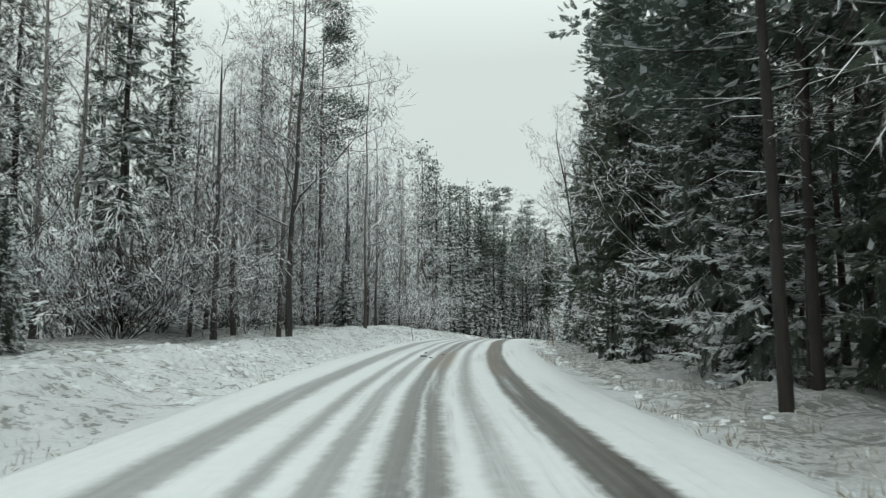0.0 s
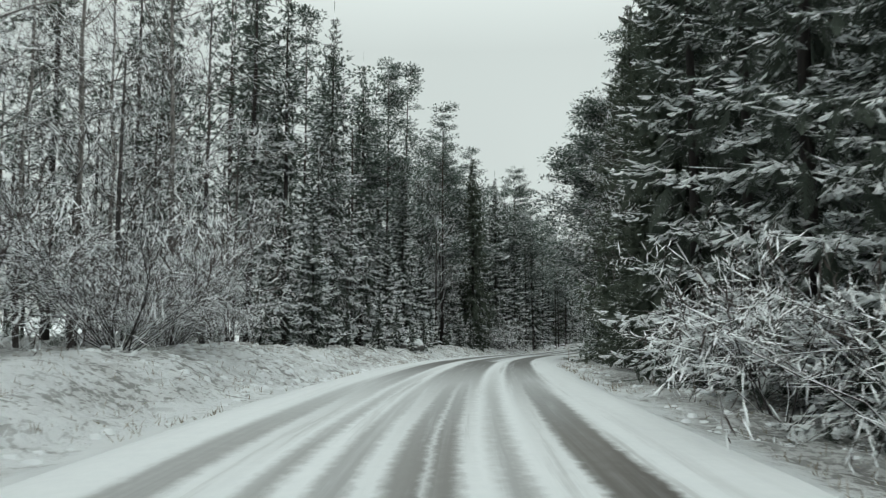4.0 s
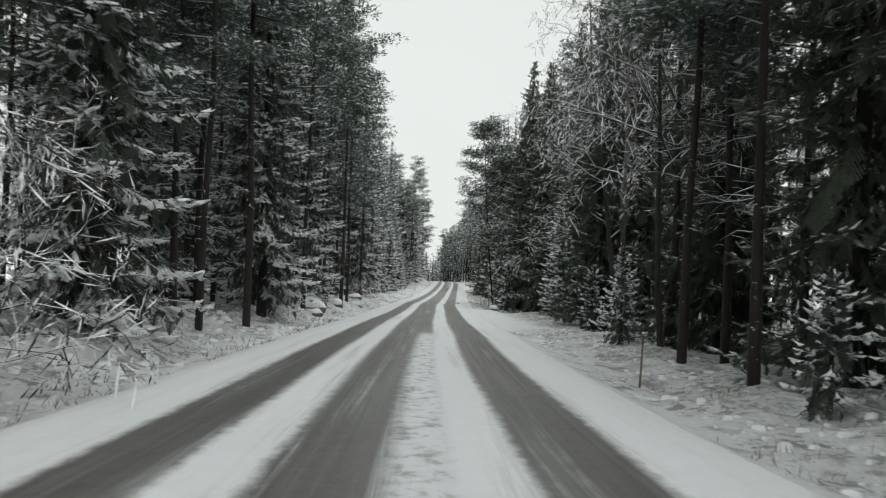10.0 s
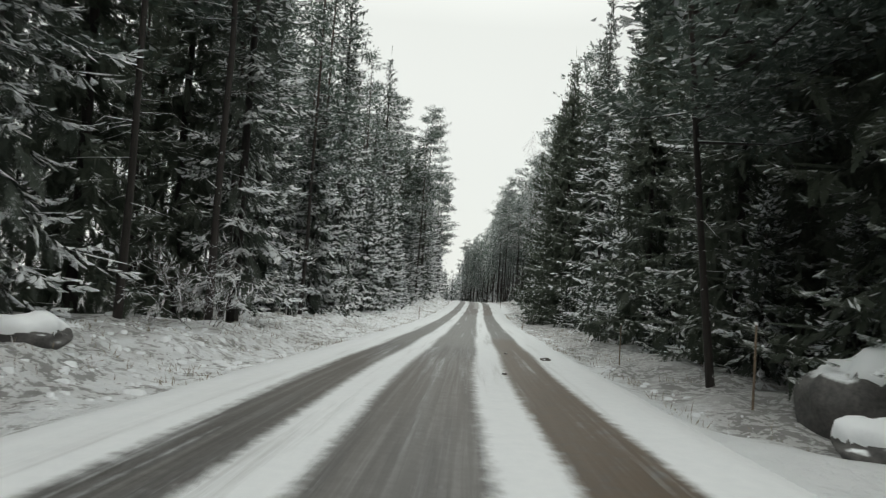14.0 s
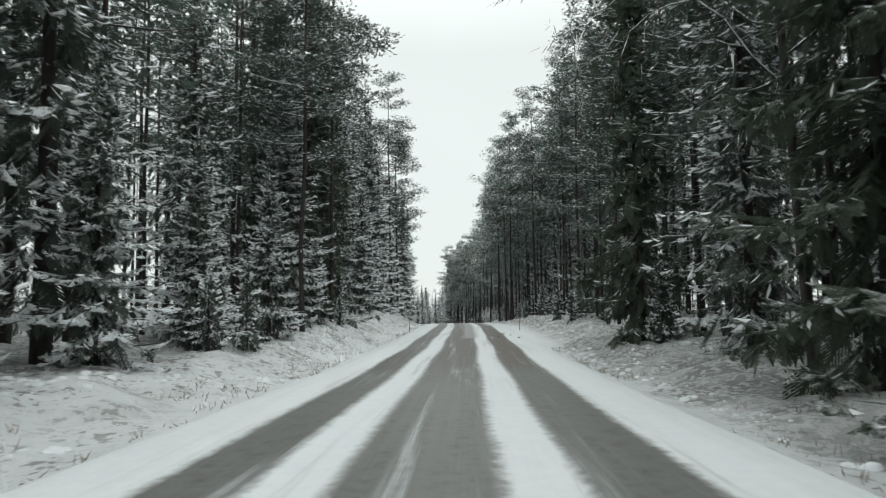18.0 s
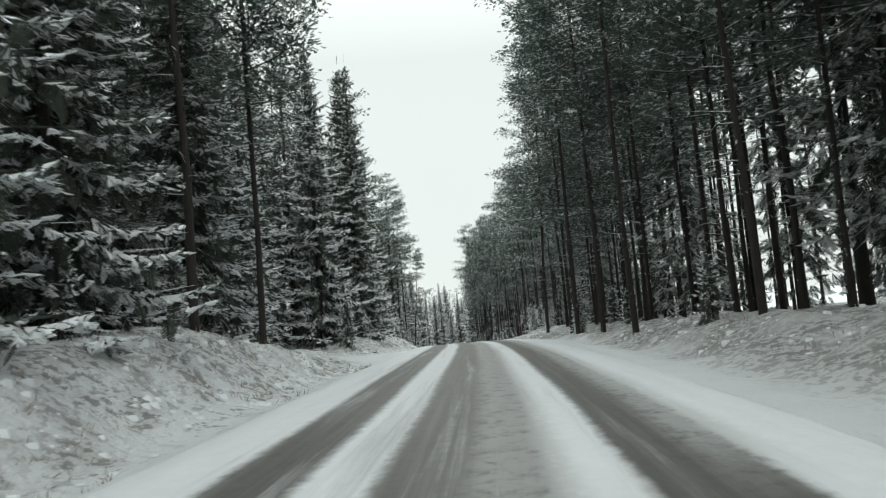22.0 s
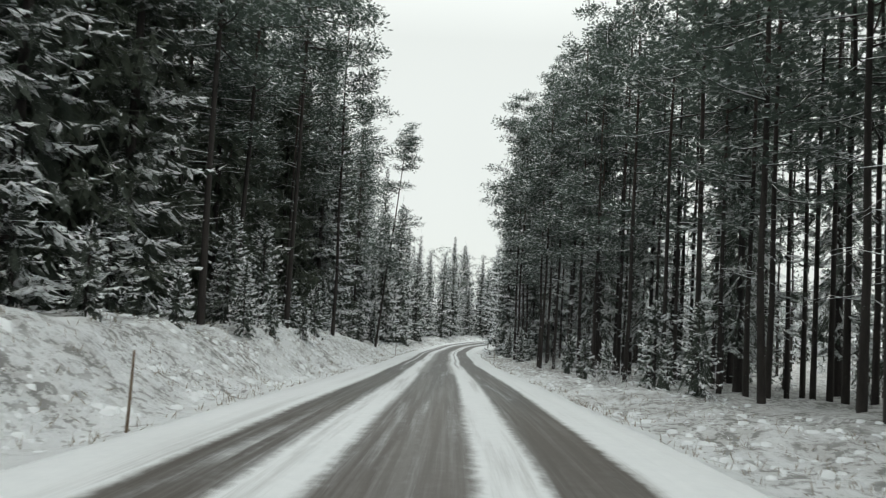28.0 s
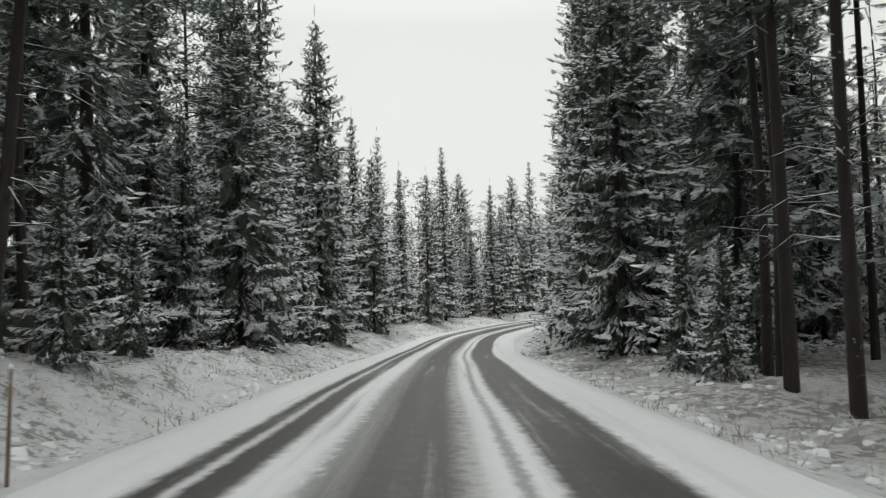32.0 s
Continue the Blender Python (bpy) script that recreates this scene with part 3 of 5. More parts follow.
# the land beyond follows the fall of the road out to the horizon
gx, gy = np.meshgrid(np.arange(-700, 901, 16.0), np.arange(-500, 1101, 16.0), indexing="ij")
nearest = ((gx[..., None] - LINE[::4, 0]) ** 2 + (gy[..., None] - LINE[::4, 1]) ** 2).argmin(-1)
v = np.stack([gx, gy, LINE[::4, 2][nearest] - 2.3], -1)
for _ in range(3):
    v[1:-1, 1:-1, 2] = (v[:-2, 1:-1, 2] + v[2:, 1:-1, 2] + v[1:-1, :-2, 2] + v[1:-1, 2:, 2]) / 4
rows, cols = gx.shape
i = (np.arange(rows - 1)[:, None] * cols + np.arange(cols - 1)[None]).ravel()[:, None]
v = v.reshape(-1, 3)
tagged(new("ground_far", fast_mesh("ground_far", v, i + np.array([0, cols, cols + 1, 1]), GROUND, v[:, :2] + 50, True)), "distant snow-covered land beyond the forest", "ground", kind="structure")

# ---------------------------------------------------------------- kinds of trees
def rngs(seed):
    return np.random.default_rng(seed)


def stem(h, r, g, lean=0.015, sides=8, n=7):
    u = np.linspace(0, 1, n)
    bend = np.cumsum(g.normal(0, lean, (n, 2)), 0) * h / n
    bend -= bend[0]
    p = np.column_stack([bend, u * h - 0.25 * (u == 0)])
    rad = r * (1 - u) ** 0.75 + 0.012
    rad[0] = r * 1.35
    return p, rad, tube(p, rad, sides)


def on_stem(p, z):
    return np.column_stack([np.interp(z, p[:, 2], p[:, 0]), np.interp(z, p[:, 2], p[:, 1]), z])


def spruce_shape(h, width, seed, bare=0.06, whorl=0.42, per=6, twigs=13, coarse=1.0, hang=4, load=0.4):
    """Trunk, crown, twig distances and snow of a spruce: whorls of drooping boughs with hanging side twigs, snow lying along them."""
    g = rngs(seed)
    p, rad, trunk = stem(h, 0.0068 * h + 0.02, g, 0.01)
    step = whorl * (0.5 + 0.5 * h / 18) if h > 6 else whorl * 0.62
    zs = [bare * h]
    while zs[-1] < h * 0.985 - step * 0.5:
        zs.append(zs[-1] + step * (1.12 - 0.62 * zs[-1] / h))
    base, way, wid, dro, far = [], [], [], [], []
    lying = [[], [], [], []]
    small = min(1.0, 0.35 + h / 14)
    for z in zs:
        t = (z - bare * h) / (h * (1 - bare))
        reach = width * ((1 - t) ** 0.78) * (0.6 + 0.4 * min(1, t * 6 + 0.4)) + 0.05
        n = per if t < 0.85 else max(4, per - 2)
        az = g.uniform(0, 6.28) + np.arange(n) * 6.283 / n + g.normal(0, 0.3, n)
        L = reach * g.uniform(0.5, 1.2, n)
        root = on_stem(p, np.full(n, z) + g.uniform(-0.3, 0.3, n) * whorl)
        for j in range(n):
            fall = -0.80 + 1.15 * t + g.normal(0, 0.14)
            out = np.array([math.cos(az[j]), math.sin(az[j]), 0.0])
            side = np.array([-out[1], out[0], 0.0])

            def along(u):
                u = np.asarray(u)[:, None]
                return root[j] + out * L[j] * u + np.array([0, 0, 1]) * L[j] * (fall * u * (1.35 - 0.55 * u) + 0.18 * u**3)

            k = max(4, int(round(twigs * min(1, L[j] / 1.7 + 0.25))))
            u = np.sort(g.uniform(0.15, 1.0, k))
            spread = np.where(np.arange(k) % 2 == 0, 1, -1) * g.uniform(0.3, 1.35, k)
            tl = (0.13 + 0.26 * L[j] * (1 - 0.55 * u)) * g.uniform(0.6, 1.35, k) * coarse * small
            tl = np.minimum(tl, 0.48 * coarse)
            slope = fall * (1.35 - 1.1 * u) + 0.54 * u**2
            w = np.cos(spread)[:, None] * out + np.sin(spread)[:, None] * side
            w[:, 2] = slope - g.uniform(0.05, 0.6, k) * np.abs(spread) + g.normal(0, 0.10, k)
            at = along(u) + side * (g.normal(0, 0.05, k) * L[j])[:, None]
            w = w * tl[:, None]
            base.append(at), way.append(w), far.append(u * min(1.0, 0.55 + 0.25 * L[j]))
            wid.append(tl * g.uniform(0.42, 0.72, k)), dro.append(tl * g.uniform(0.12, 0.32, k))
            spine = along([0.0, 0.5])
            base.append(spine), way.append(np.diff(along([0.0, 0.55, 1.0]), axis=0)), wid.append([0.05 * L[j] + 0.03] * 2), dro.append([0.02] * 2), far.append([0.1, 0.6])
            white = (g.uniform(0, 1, k) < load * np.clip(0.35 + u, 0, 1.2)) & (u > 0.25)
            c = int(white.sum())
            if c:                   # snow along the twigs
                lying[0].append(at[white] + w[white] * 0.12 + (0, 0, 0.018)), lying[1].append(w[white] * g.uniform(0.55, 0.9, c)[:, None])
                lying[2].append(tl[white] * g.uniform(0.15, 0.32, c)), lying[3].append(tl[white] * g.uniform(0.05, 0.14, c) * (1 + load))
            c = int(round(load * 6 * min(1.5, L[j])))
            if c:                   # and in short drifts on the bough itself
                q = g.uniform(0.3, 0.96, c)
                run = along(np.minimum(q + 0.06, 1.05)) - along(q)
                run = run / np.linalg.norm(run, axis=1, keepdims=True) * (g.uniform(0.10, 0.26, c) * (0.5 + 0.5 * small))[:, None]
                lying[0].append(along(q) + (0, 0, 0.03)), lying[1].append(run)
                lying[2].append(g.uniform(0.05, 0.13, c) * (0.6 + 0.4 * small) * (0.8 + 1.2 * load)), lying[3].append(g.uniform(0.02, 0.06, c) * (0.7 + 1.2 * load))
            m = int(round(hang * min(1, 0.4 + 0.5 * L[j])))
            if m:
                uh = g.uniform(0.08, 0.85, m)
                base.append(along(uh)), far.append(np.zeros(m))
                way.append(np.column_stack([g.normal(0, 0.14, m), g.normal(0, 0.14, m), -g.uniform(0.35, 0.8, m) * (0.32 + 0.24 * L[j]) * small]))
                wid.append(g.uniform(0.22, 0.45, m) * (0.40 + 0.22 * L[j])), dro.append(np.zeros(m))
        c = 3                       # dense needles close to the stem
        ca = g.uniform(0, 6.28, c)
        q = reach * g.uniform(0.12, 0.42, c)
        base.append(on_stem(p, np.full(c, z + 0.25 * whorl)) + np.column_stack([np.cos(ca) * q, np.sin(ca) * q, 0 * q]))
        way.append(0.75 * np.column_stack([np.cos(ca) * 0.35 * reach, np.sin(ca) * 0.35 * reach, -(0.35 + 0.38 * reach) * g.uniform(0.7, 1.3, c)]))
        wid.append(0.12 + 0.26 * reach * g.uniform(0.6, 1.1, c)), dro.append(np.zeros(c)), far.append(np.zeros(c))
    top = on_stem(p, np.array([h - 0.02]))
    base.append(top), way.append(np.array([[0, 0, 0.04 * h + 0.1]])), wid.append([0.08]), dro.append([0.0]), far.append([0.6])
    crown = blades(np.vstack(base), np.vstack(way), np.concatenate(wid), np.concatenate(dro), jitter=(g, 0.28))
    snow = blades(np.vstack(lying[0]), np.vstack(lying[1]), np.concatenate(lying[2]), np.concatenate(lying[3]), jitter=(g, 0.22)) if lying[0] else None
    return trunk, crown, np.concatenate(far), snow


def tuft_cloud(centres, size, count, g, flat=0.45, slim=(0.4, 0.65), long=(0.30, 0.52)):
    """Pads of short needle sprays round the given centres, flat below and domed above."""
    n = len(centres)
    c = np.repeat(centres, count, 0)
    w = g.normal(0, 1, (n * count, 3)) * (1, 1, flat)
    w[:, 2] += 0.25
    w /= np.linalg.norm(w, axis=1, keepdims=True)
    s = np.repeat(size, count)
    off = w * (s * g.uniform(0.15, 0.95, n * count))[:, None] * (1, 1, 0.7)
    ln = s * g.uniform(*long, n * count)
    return c + off, w * ln[:, None] * (1, 1, 0.8), ln * g.uniform(*slim, n * count), ln * 0.14


def pine_shape(h, width, seed, clear=0.5, limbs=46, count=13, stubs=16, dense=3, slim=(0.4, 0.65), bias=0.0, long=(0.30, 0.52), load=3):
    """Trunk with limbs, crown, twig distances and snow of a Scots pine."""
    g = rngs(seed)
    p, rad, trunk = stem(h, 0.0032 * h + 0.022, g, 0.022, 8 if limbs > 14 else 5, 7 if limbs > 14 else 4)
    pieces, tips, sizes = [trunk], [], []
    zs = clear * h + (h * (1 - clear) - 0.4) * np.sort(g.uniform(0, 1, limbs)) ** 0.9
    for z in zs:
        t = (z - clear * h) / (h * (1 - clear))
        L = width * (1 - 0.72 * t**1.6) * (0.55 + 0.45 * min(1, 4 * t + 0.3)) * g.uniform(0.6, 1.2)
        az = g.uniform(0, 6.28)
        az = az if g.uniform() > bias else g.normal(0, 0.7)
        L = L * (1 + bias * 0.35 * math.cos(az))
        o = np.array([math.cos(az), math.sin(az), 0])
        root = on_stem(p, np.array([z]))[0]
        rise = g.uniform(-0.22, 0.10) + 0.5 * t
        mid = root + o * L * 0.55 + np.array([0, 0, L * 0.5 * rise])
        end = root + o * L + np.array([0, 0, L * (rise * 0.8 + 0.10)])
        if limbs > 14:
            pieces.append(tube([root, mid, end], [0.016 + 0.011 * L, 0.010 + 0.006 * L, 0.007], 3))
        m = dense + (1 if L > 2 else 0)
        for u in np.linspace(0.36, 1.0, m):
            side = np.array([-o[1], o[0], 0]) * g.normal(0, 0.30) * L
            at = root + (mid - root) * min(1, u / 0.55) + (end - mid) * max(0, (u - 0.55) / 0.45) + side * (0.4 + u * 0.6) + np.array([0, 0, g.uniform(-0.05, 0.15)])
            tips.append(at), sizes.append(min(0.38 + 0.12 * L, 0.74) * g.uniform(0.7, 1.3))
    for _ in range(stubs):
        z = g.uniform(0.12, clear + 0.05) * h
        az, L = g.uniform(0, 6.28), g.uniform(0.3, 1.9)
        root = on_stem(p, np.array([z]))[0]
        bow = root + np.array([math.cos(az) * L * 0.5, math.sin(az) * L * 0.5, g.uniform(-0.1, 0.15) * L])
        tip = bow + np.array([math.cos(az + 0.4) * L * 0.5, math.sin(az + 0.4) * L * 0.5, g.uniform(-0.4, 0.0) * L])
        pieces.append(tube([root, bow, tip], [0.018, 0.011, 0.005], 3))
    tips.append(on_stem(p, np.array([h]))[0]), sizes.append(0.6)
    tips, sizes = np.array(tips), np.array(sizes)
    crown = blades(*tuft_cloud(tips, sizes, count, g, 0.45, slim, long), jitter=(g, 0.45))
    snow = None
    if load:
        n = len(tips) * load
        c, s = np.repeat(tips, load, 0), np.repeat(sizes, load)
        away = g.normal(0, 0.42, (n, 3)) * s[:, None] * (1, 1, 0.25)
        ang, ln = g.uniform(0, 6.28, n), s * g.uniform(0.20, 0.5, n)
        run = np.column_stack([np.cos(ang) * ln, np.sin(ang) * ln, g.normal(-0.1, 0.2, n) * ln])
        snow = blades(c + away + np.column_stack([0 * s, 0 * s, 0.26 * s]), run, ln * g.uniform(0.3, 0.6, n), ln * g.uniform(0.08, 0.22, n), jitter=(g, 0.25))
    return join(*pieces), crown, np.full(len(crown[0]) // 4, 0.7), snow


def grow(points, g, start, way, length, radius, level, out, thin, spread=0.75, lift=0.25):
    """One branch and, from it, finer ones: tubes into out, the finest as ridged slivers into thin."""
    n = 5 if level > 1 else 4
    p, w = [np.array(start)], np.array(way) / np.linalg.norm(way)
    for _ in range(n):
        w = w + g.normal(0, 0.26, 3) + (0, 0, 0.04 * lift)
        w /= np.linalg.norm(w)
        p.append(p[-1] + w * length / n)
    p = np.array(p)
    out.append(tube(p, np.linspace(radius, radius * 0.35, len(p)), 5 if level > 2 else 3))
    kids = {3: 7, 2: 6, 1: 7}[level]
    for u in np.linspace(0.25, 1.0, kids):
        i = min(int(u * n), n - 1)
        at = p[i] + (p[i + 1] - p[i]) * (u * n - i)
        ax = p[i + 1] - p[i]
        ax = ax / np.linalg.norm(ax)
        r = g.normal(0, 1, 3)
        r -= ax * (r @ ax)
        r /= np.linalg.norm(r)
        kid = ax * (1 - spread * 0.5) + r * spread + np.array([0, 0, lift * 0.5])
        ln = length * g.uniform(0.30, 0.56) * (1.15 - 0.45 * u)
        if level > 1:
            grow(points, g, at, kid, ln, radius * 0.42, level - 1, out, thin, spread, lift)
        else:
            k1 = kid / np.linalg.norm(kid)
            bent = k1 + g.normal(0, 0.3, 3) + (0, 0, -0.15)
            thin.append((at, k1 * ln * 0.55))
            thin.append((at + k1 * ln * 0.5, bent * ln * 0.55))
            for q in (0.2, 0.4, 0.55, 0.7, 0.85, 0.95):
                r2 = g.normal(0, 0.62, 3)
                thin.append((at + k1 * ln * q, (k1 + r2) * ln * g.uniform(0.2, 0.42)))


def bare_shape(h, seed, first=0.3, limbs=12, spread=0.75, lift=0.25, radius=0.014, reach=0.38, droop=0.0):
    """A leafless broadleaf tree: stem with boughs, and a haze of snowed-on twigs."""
    g = rngs(seed)
    p, rad, trunk = stem(h, radius * h, g, 0.035, 7, 8)
    out, thin = [trunk], []
    for k, u in enumerate(np.linspace(first, 0.97, limbs)):
        z = u * h
        az = k * 2.4 + g.normal(0, 0.4)
        root = on_stem(p, np.array([z]))[0]
        way = np.array([math.cos(az), math.sin(az), g.uniform(0.35, 1.0) + lift])
        L = reach * h * (1.15 - 0.8 * u) * g.uniform(0.7, 1.2)
        grow(None, g, root, way, L, radius * h * (1.05 - 0.75 * u) * 0.5, 2, out, thin, spread, lift)
    a = np.array([t[0] for t in thin])
    w = np.array([t[1] for t in thin])
    w[:, 2] -= droop * np.linalg.norm(w, axis=1)
    ln = np.linalg.norm(w, axis=1)
    return join(*out), blades(a, w, 0.013 + 0.024 * ln, 0.005 + 0 * ln, jitter=(g, 0.3))


def shrub_shape(h, seed, stems=9, splay=0.85):
    """A leafless thicket: many thin stems from one foot, with snowy twigs."""
    g = rngs(seed)
    out, thin = [], []
    for k in range(stems):
        az = k * 2.4 + g.normal(0, 0.3)
        way = np.array([math.cos(az) * splay, math.sin(az) * splay, 1.0])
        foot = np.array([math.cos(az), math.sin(az), 0]) * g.uniform(0.05, 0.35)
        foot[2] = -0.1
        grow(None, g, foot, way, h * g.uniform(0.55, 0.95), 0.007 + 0.0028 * h, 2, out, thin, 0.75, 0.2)
    a, w = np.array([t[0] for t in thin]), np.array([t[1] for t in thin])
    ln = np.linalg.norm(w, axis=1)
    return join(*out), blades(a, w, 0.014 + 0.036 * ln, 0.005 + 0 * ln, jitter=(g, 0.3))


BLADE_UV = np.array([(0, 0), (1, 0), (0.45, 1), (0.45, 1)], float)      # along the twig, and out from it
KINDS = {}


def kind_of(name, thing, shape, woods, leaf, label, category, group, woody="trunk", leafy="crown"):
    """Registers a kind: meshes of its two parts, built once."""
    (tv, tf), (cv, cf) = shape[:2]
    far = shape[2] if len(shape) > 2 else np.full(len(cv) // 4, 0.7)
    uv = np.tile(BLADE_UV, (len(cv) // 4, 1))
    uv[:, 1] += 2.0 * np.repeat(np.floor(far * 9.99), 4)        # the whole part of the second number tells how far out the twig sits
    lying = shape[3] if len(shape) > 3 else None
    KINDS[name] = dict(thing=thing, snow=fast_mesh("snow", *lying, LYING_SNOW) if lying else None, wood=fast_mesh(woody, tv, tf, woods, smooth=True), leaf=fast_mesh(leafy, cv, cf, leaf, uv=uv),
                       label=label, category=category, group=group, woody=woody, leafy=leafy, first=None, raw=((tv, tf), (cv, cf)))


SPRUCE_WORDS = "tall dark spruce with snow on its drooping boughs"
PINE_WORDS = "tall Scots pine with a bare trunk and snow-dusted crown"
for i in range(4):
    h, w = 19 + 1.5 * i, 2.6 + 0.2 * i
    kind_of(f"spruce{i}", "spruce", spruce_shape(h, w, 11 + i, 0.03 + 0.02 * i, 0.62, 6, 44, 0.70, 6, 0.42), SPRUCE_BARK, SPRUCE_NEEDLES, SPRUCE_WORDS, "spruce", "roadside spruces")
    kind_of(f"mid_spruce{i}", "spruce", spruce_shape(h, w, 81 + i, 0.03 + 0.025 * i, 0.70, 6, 20, 0.88, 3, 0.36), SPRUCE_BARK, SPRUCE_NEEDLES, SPRUCE_WORDS, "spruce", "roadside spruces")
    kind_of(f"back_spruce{i}", "spruce", spruce_shape(h, w, 111 + i, 0.10 + 0.05 * i, 0.85, 6, 8, 1.35, 2, 0.0), SPRUCE_BARK, SPRUCE_NEEDLES, "tall dark spruce with snowy boughs deep in the forest", "spruce", "spruces within the forest")
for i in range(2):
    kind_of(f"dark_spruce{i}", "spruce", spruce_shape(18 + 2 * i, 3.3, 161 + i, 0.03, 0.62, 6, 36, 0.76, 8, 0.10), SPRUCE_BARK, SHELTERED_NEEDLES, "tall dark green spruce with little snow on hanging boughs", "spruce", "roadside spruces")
for i in range(2):
    kind_of(f"wide_spruce{i}", "spruce", spruce_shape(15 + 3 * i, 3.7, 171 + i, 0.02, 0.66, 7, 22, 0.95, 4, 0.25), SPRUCE_BARK, SPRUCE_NEEDLES, "broad snowy spruce standing at the bend", "spruce", "roadside spruces")
for i in range(2):
    kind_of(f"laden{i}", "spruce", spruce_shape(15 + 3 * i, 2.9, 181 + i, 0.02, 0.58, 6, 40, 0.78, 4, 0.85), SPRUCE_BARK, SPRUCE_NEEDLES, "tall spruce with thick snow weighing down every bough", "spruce", "roadside spruces")
for i in range(3):
    kind_of(f"fir{i}", "spruce", spruce_shape(8 + i * 1.5, 1.9 + 0.2 * i, 21 + i, 0.02, 0.50, 6, 30, 0.74, 4, 0.5), SPRUCE_BARK, SPRUCE_NEEDLES, "middle-sized spruce heavily laden with snow", "spruce", "roadside spruces")
for i in range(3):
    kind_of(f"young{i}", "young_spruce", spruce_shape(2.2 + i * 0.9, 0.8 + 0.2 * i, 31 + i, 0.02, 0.34, 6, 14, 0.95, 1, 0.5), SPRUCE_BARK, SPRUCE_NEEDLES, "small young spruce sprinkled with snow beside the road", "young spruce", "young spruces on the verge")
for i in range(4):
    h, w = 20 + 1.2 * i, 2.8 + 0.2 * i
    kind_of(f"pine{i}", "pine", pine_shape(h, w - 0.25, 41 + i, 0.27 + 0.06 * i, 46, 48, 26, 6, (0.5, 0.8), long=(0.20, 0.36), load=5), PINE_BARK, PINE_NEEDLES, PINE_WORDS, "pine", "roadside pines")
    kind_of(f"mid_pine{i}", "pine", pine_shape(h, w - 0.3, 91 + i, 0.24 + 0.06 * i, 32, 30, 16, 4, (0.6, 0.9), long=(0.26, 0.44), load=3), PINE_BARK, PINE_NEEDLES, PINE_WORDS, "pine", "roadside pines")
    kind_of(f"back_pine{i}", "pine", pine_shape(h, w + 0.2, 141 + i, 0.28 + 0.07 * i, 20, 10, 3, 3, (0.6, 0.95), long=(0.45, 0.75), load=0), PINE_BARK, PINE_NEEDLES, "slender Scots pine with snowy crown deep in the forest", "pine", "pines within the forest")
kind_of("bigpine", "pine", pine_shape(19, 4.4, 47, 0.30, 60, 44, 16, 9, (0.5, 0.8), 0.5, long=(0.24, 0.42), load=5), PINE_BARK, PINE_NEEDLES, "broad old Scots pine with long snowy limbs over the road", "pine", "roadside pines")
for i in range(3):
    kind_of(f"bare{i}", "leafless_tree", bare_shape(13 + 2 * i, 51 + i, 0.22 + 0.05 * i, 19, 0.85, 0.12, 0.0062, 0.36, 0.18), GREY_BARK, TWIGS, "leafless broadleaf tree with every twig lined in snow", "tree", "leafless trees")
for i in range(2):
    kind_of(f"birch{i}", "birch", bare_shape(17 + 2 * i, 61 + i, 0.30, 17, 0.65, 0.2, 0.0052, 0.29, 0.5), BIRCH_BARK, TWIGS, "leafless birch with fine hanging snowy twigs", "birch", "leafless trees")
for i in range(3):
    kind_of(f"shrub{i}", "shrub", shrub_shape(2.6 + 0.9 * i, 71 + i, 7 + 2 * i), GREY_BARK, TWIGS, "leafless shrub thickly furred with snow at the forest edge", "shrub", "snowy shrubs", "branchwork", "crown")

kind_of("haze", "leafless_tree", bare_shape(11, 58, 0.10, 20, 0.85, 0.05, 0.009, 0.36, 0.25), GREY_BARK, TWIGS, "low-branched leafless tree hazy with snowy twigs", "tree", "leafless trees")
kind_of("oak", "leafless_tree", bare_shape(17, 57, 0.28, 27, 0.95, 0.10, 0.0072, 0.36, 0.10), GREY_BARK, TWIGS, "tall leafless tree with a broad crown of crooked snowy boughs", "tree", "leafless trees")
kind_of("thicket", "shrub", shrub_shape(5.6, 79, 22, 1.0), GREY_BARK, TWIGS, "wide rounded leafless shrub white with snow", "shrub", "snowy shrubs", "branchwork", "crown")


def plant(kind, s, d, scale=1.0, turn=None, lean=0.0, lean_to=0.0, sink=0.05, label=""):
    """Sets one tree or shrub on the ground at station s, d to the right."""
    k = KINDS[kind]
    x, y, z = spot(s, d, sink)
    turn = (s * 37.7 + d * 91.3) % 360 if turn is None else turn
    m = Matrix.Translation((x, y, z)) @ pose(0, 0, 0, 0, 0, lean_to) @ pose(0, 0, 0, 0, lean, 0) @ pose(0, 0, 0, 0, 0, turn)
    if k["first"] is None:
        ob = new(k["thing"])
        part(k["woody"], k["wood"], ob)
        part(k["leafy"], k["leaf"], ob)
        if k["snow"]:
            tagged(part("snow", k["snow"], ob), "fresh snow lying on the boughs, white on top and greyer below", kind="stuff")
        tagged(ob, k["label"], k["category"], k["group"])
        ob.matrix_basis = m @ Matrix.Diagonal((scale, scale, scale, 1))
        k["first"] = ob
    else:
        first = k["first"]
        ob = copy_thing(first, m)
        ob.scale = (scale, scale, scale)
    if label:
        tagged(ob, label)
    return ob


TAKEN = []


def free(s, d, gap):
    return all((s - a) ** 2 + (d - b) ** 2 > gap * gap for a, b in TAKEN)


def put(kind, s, d, scale=1.0, **more):
    TAKEN.append((s, d))
    return plant(kind, s, d, scale, **more)

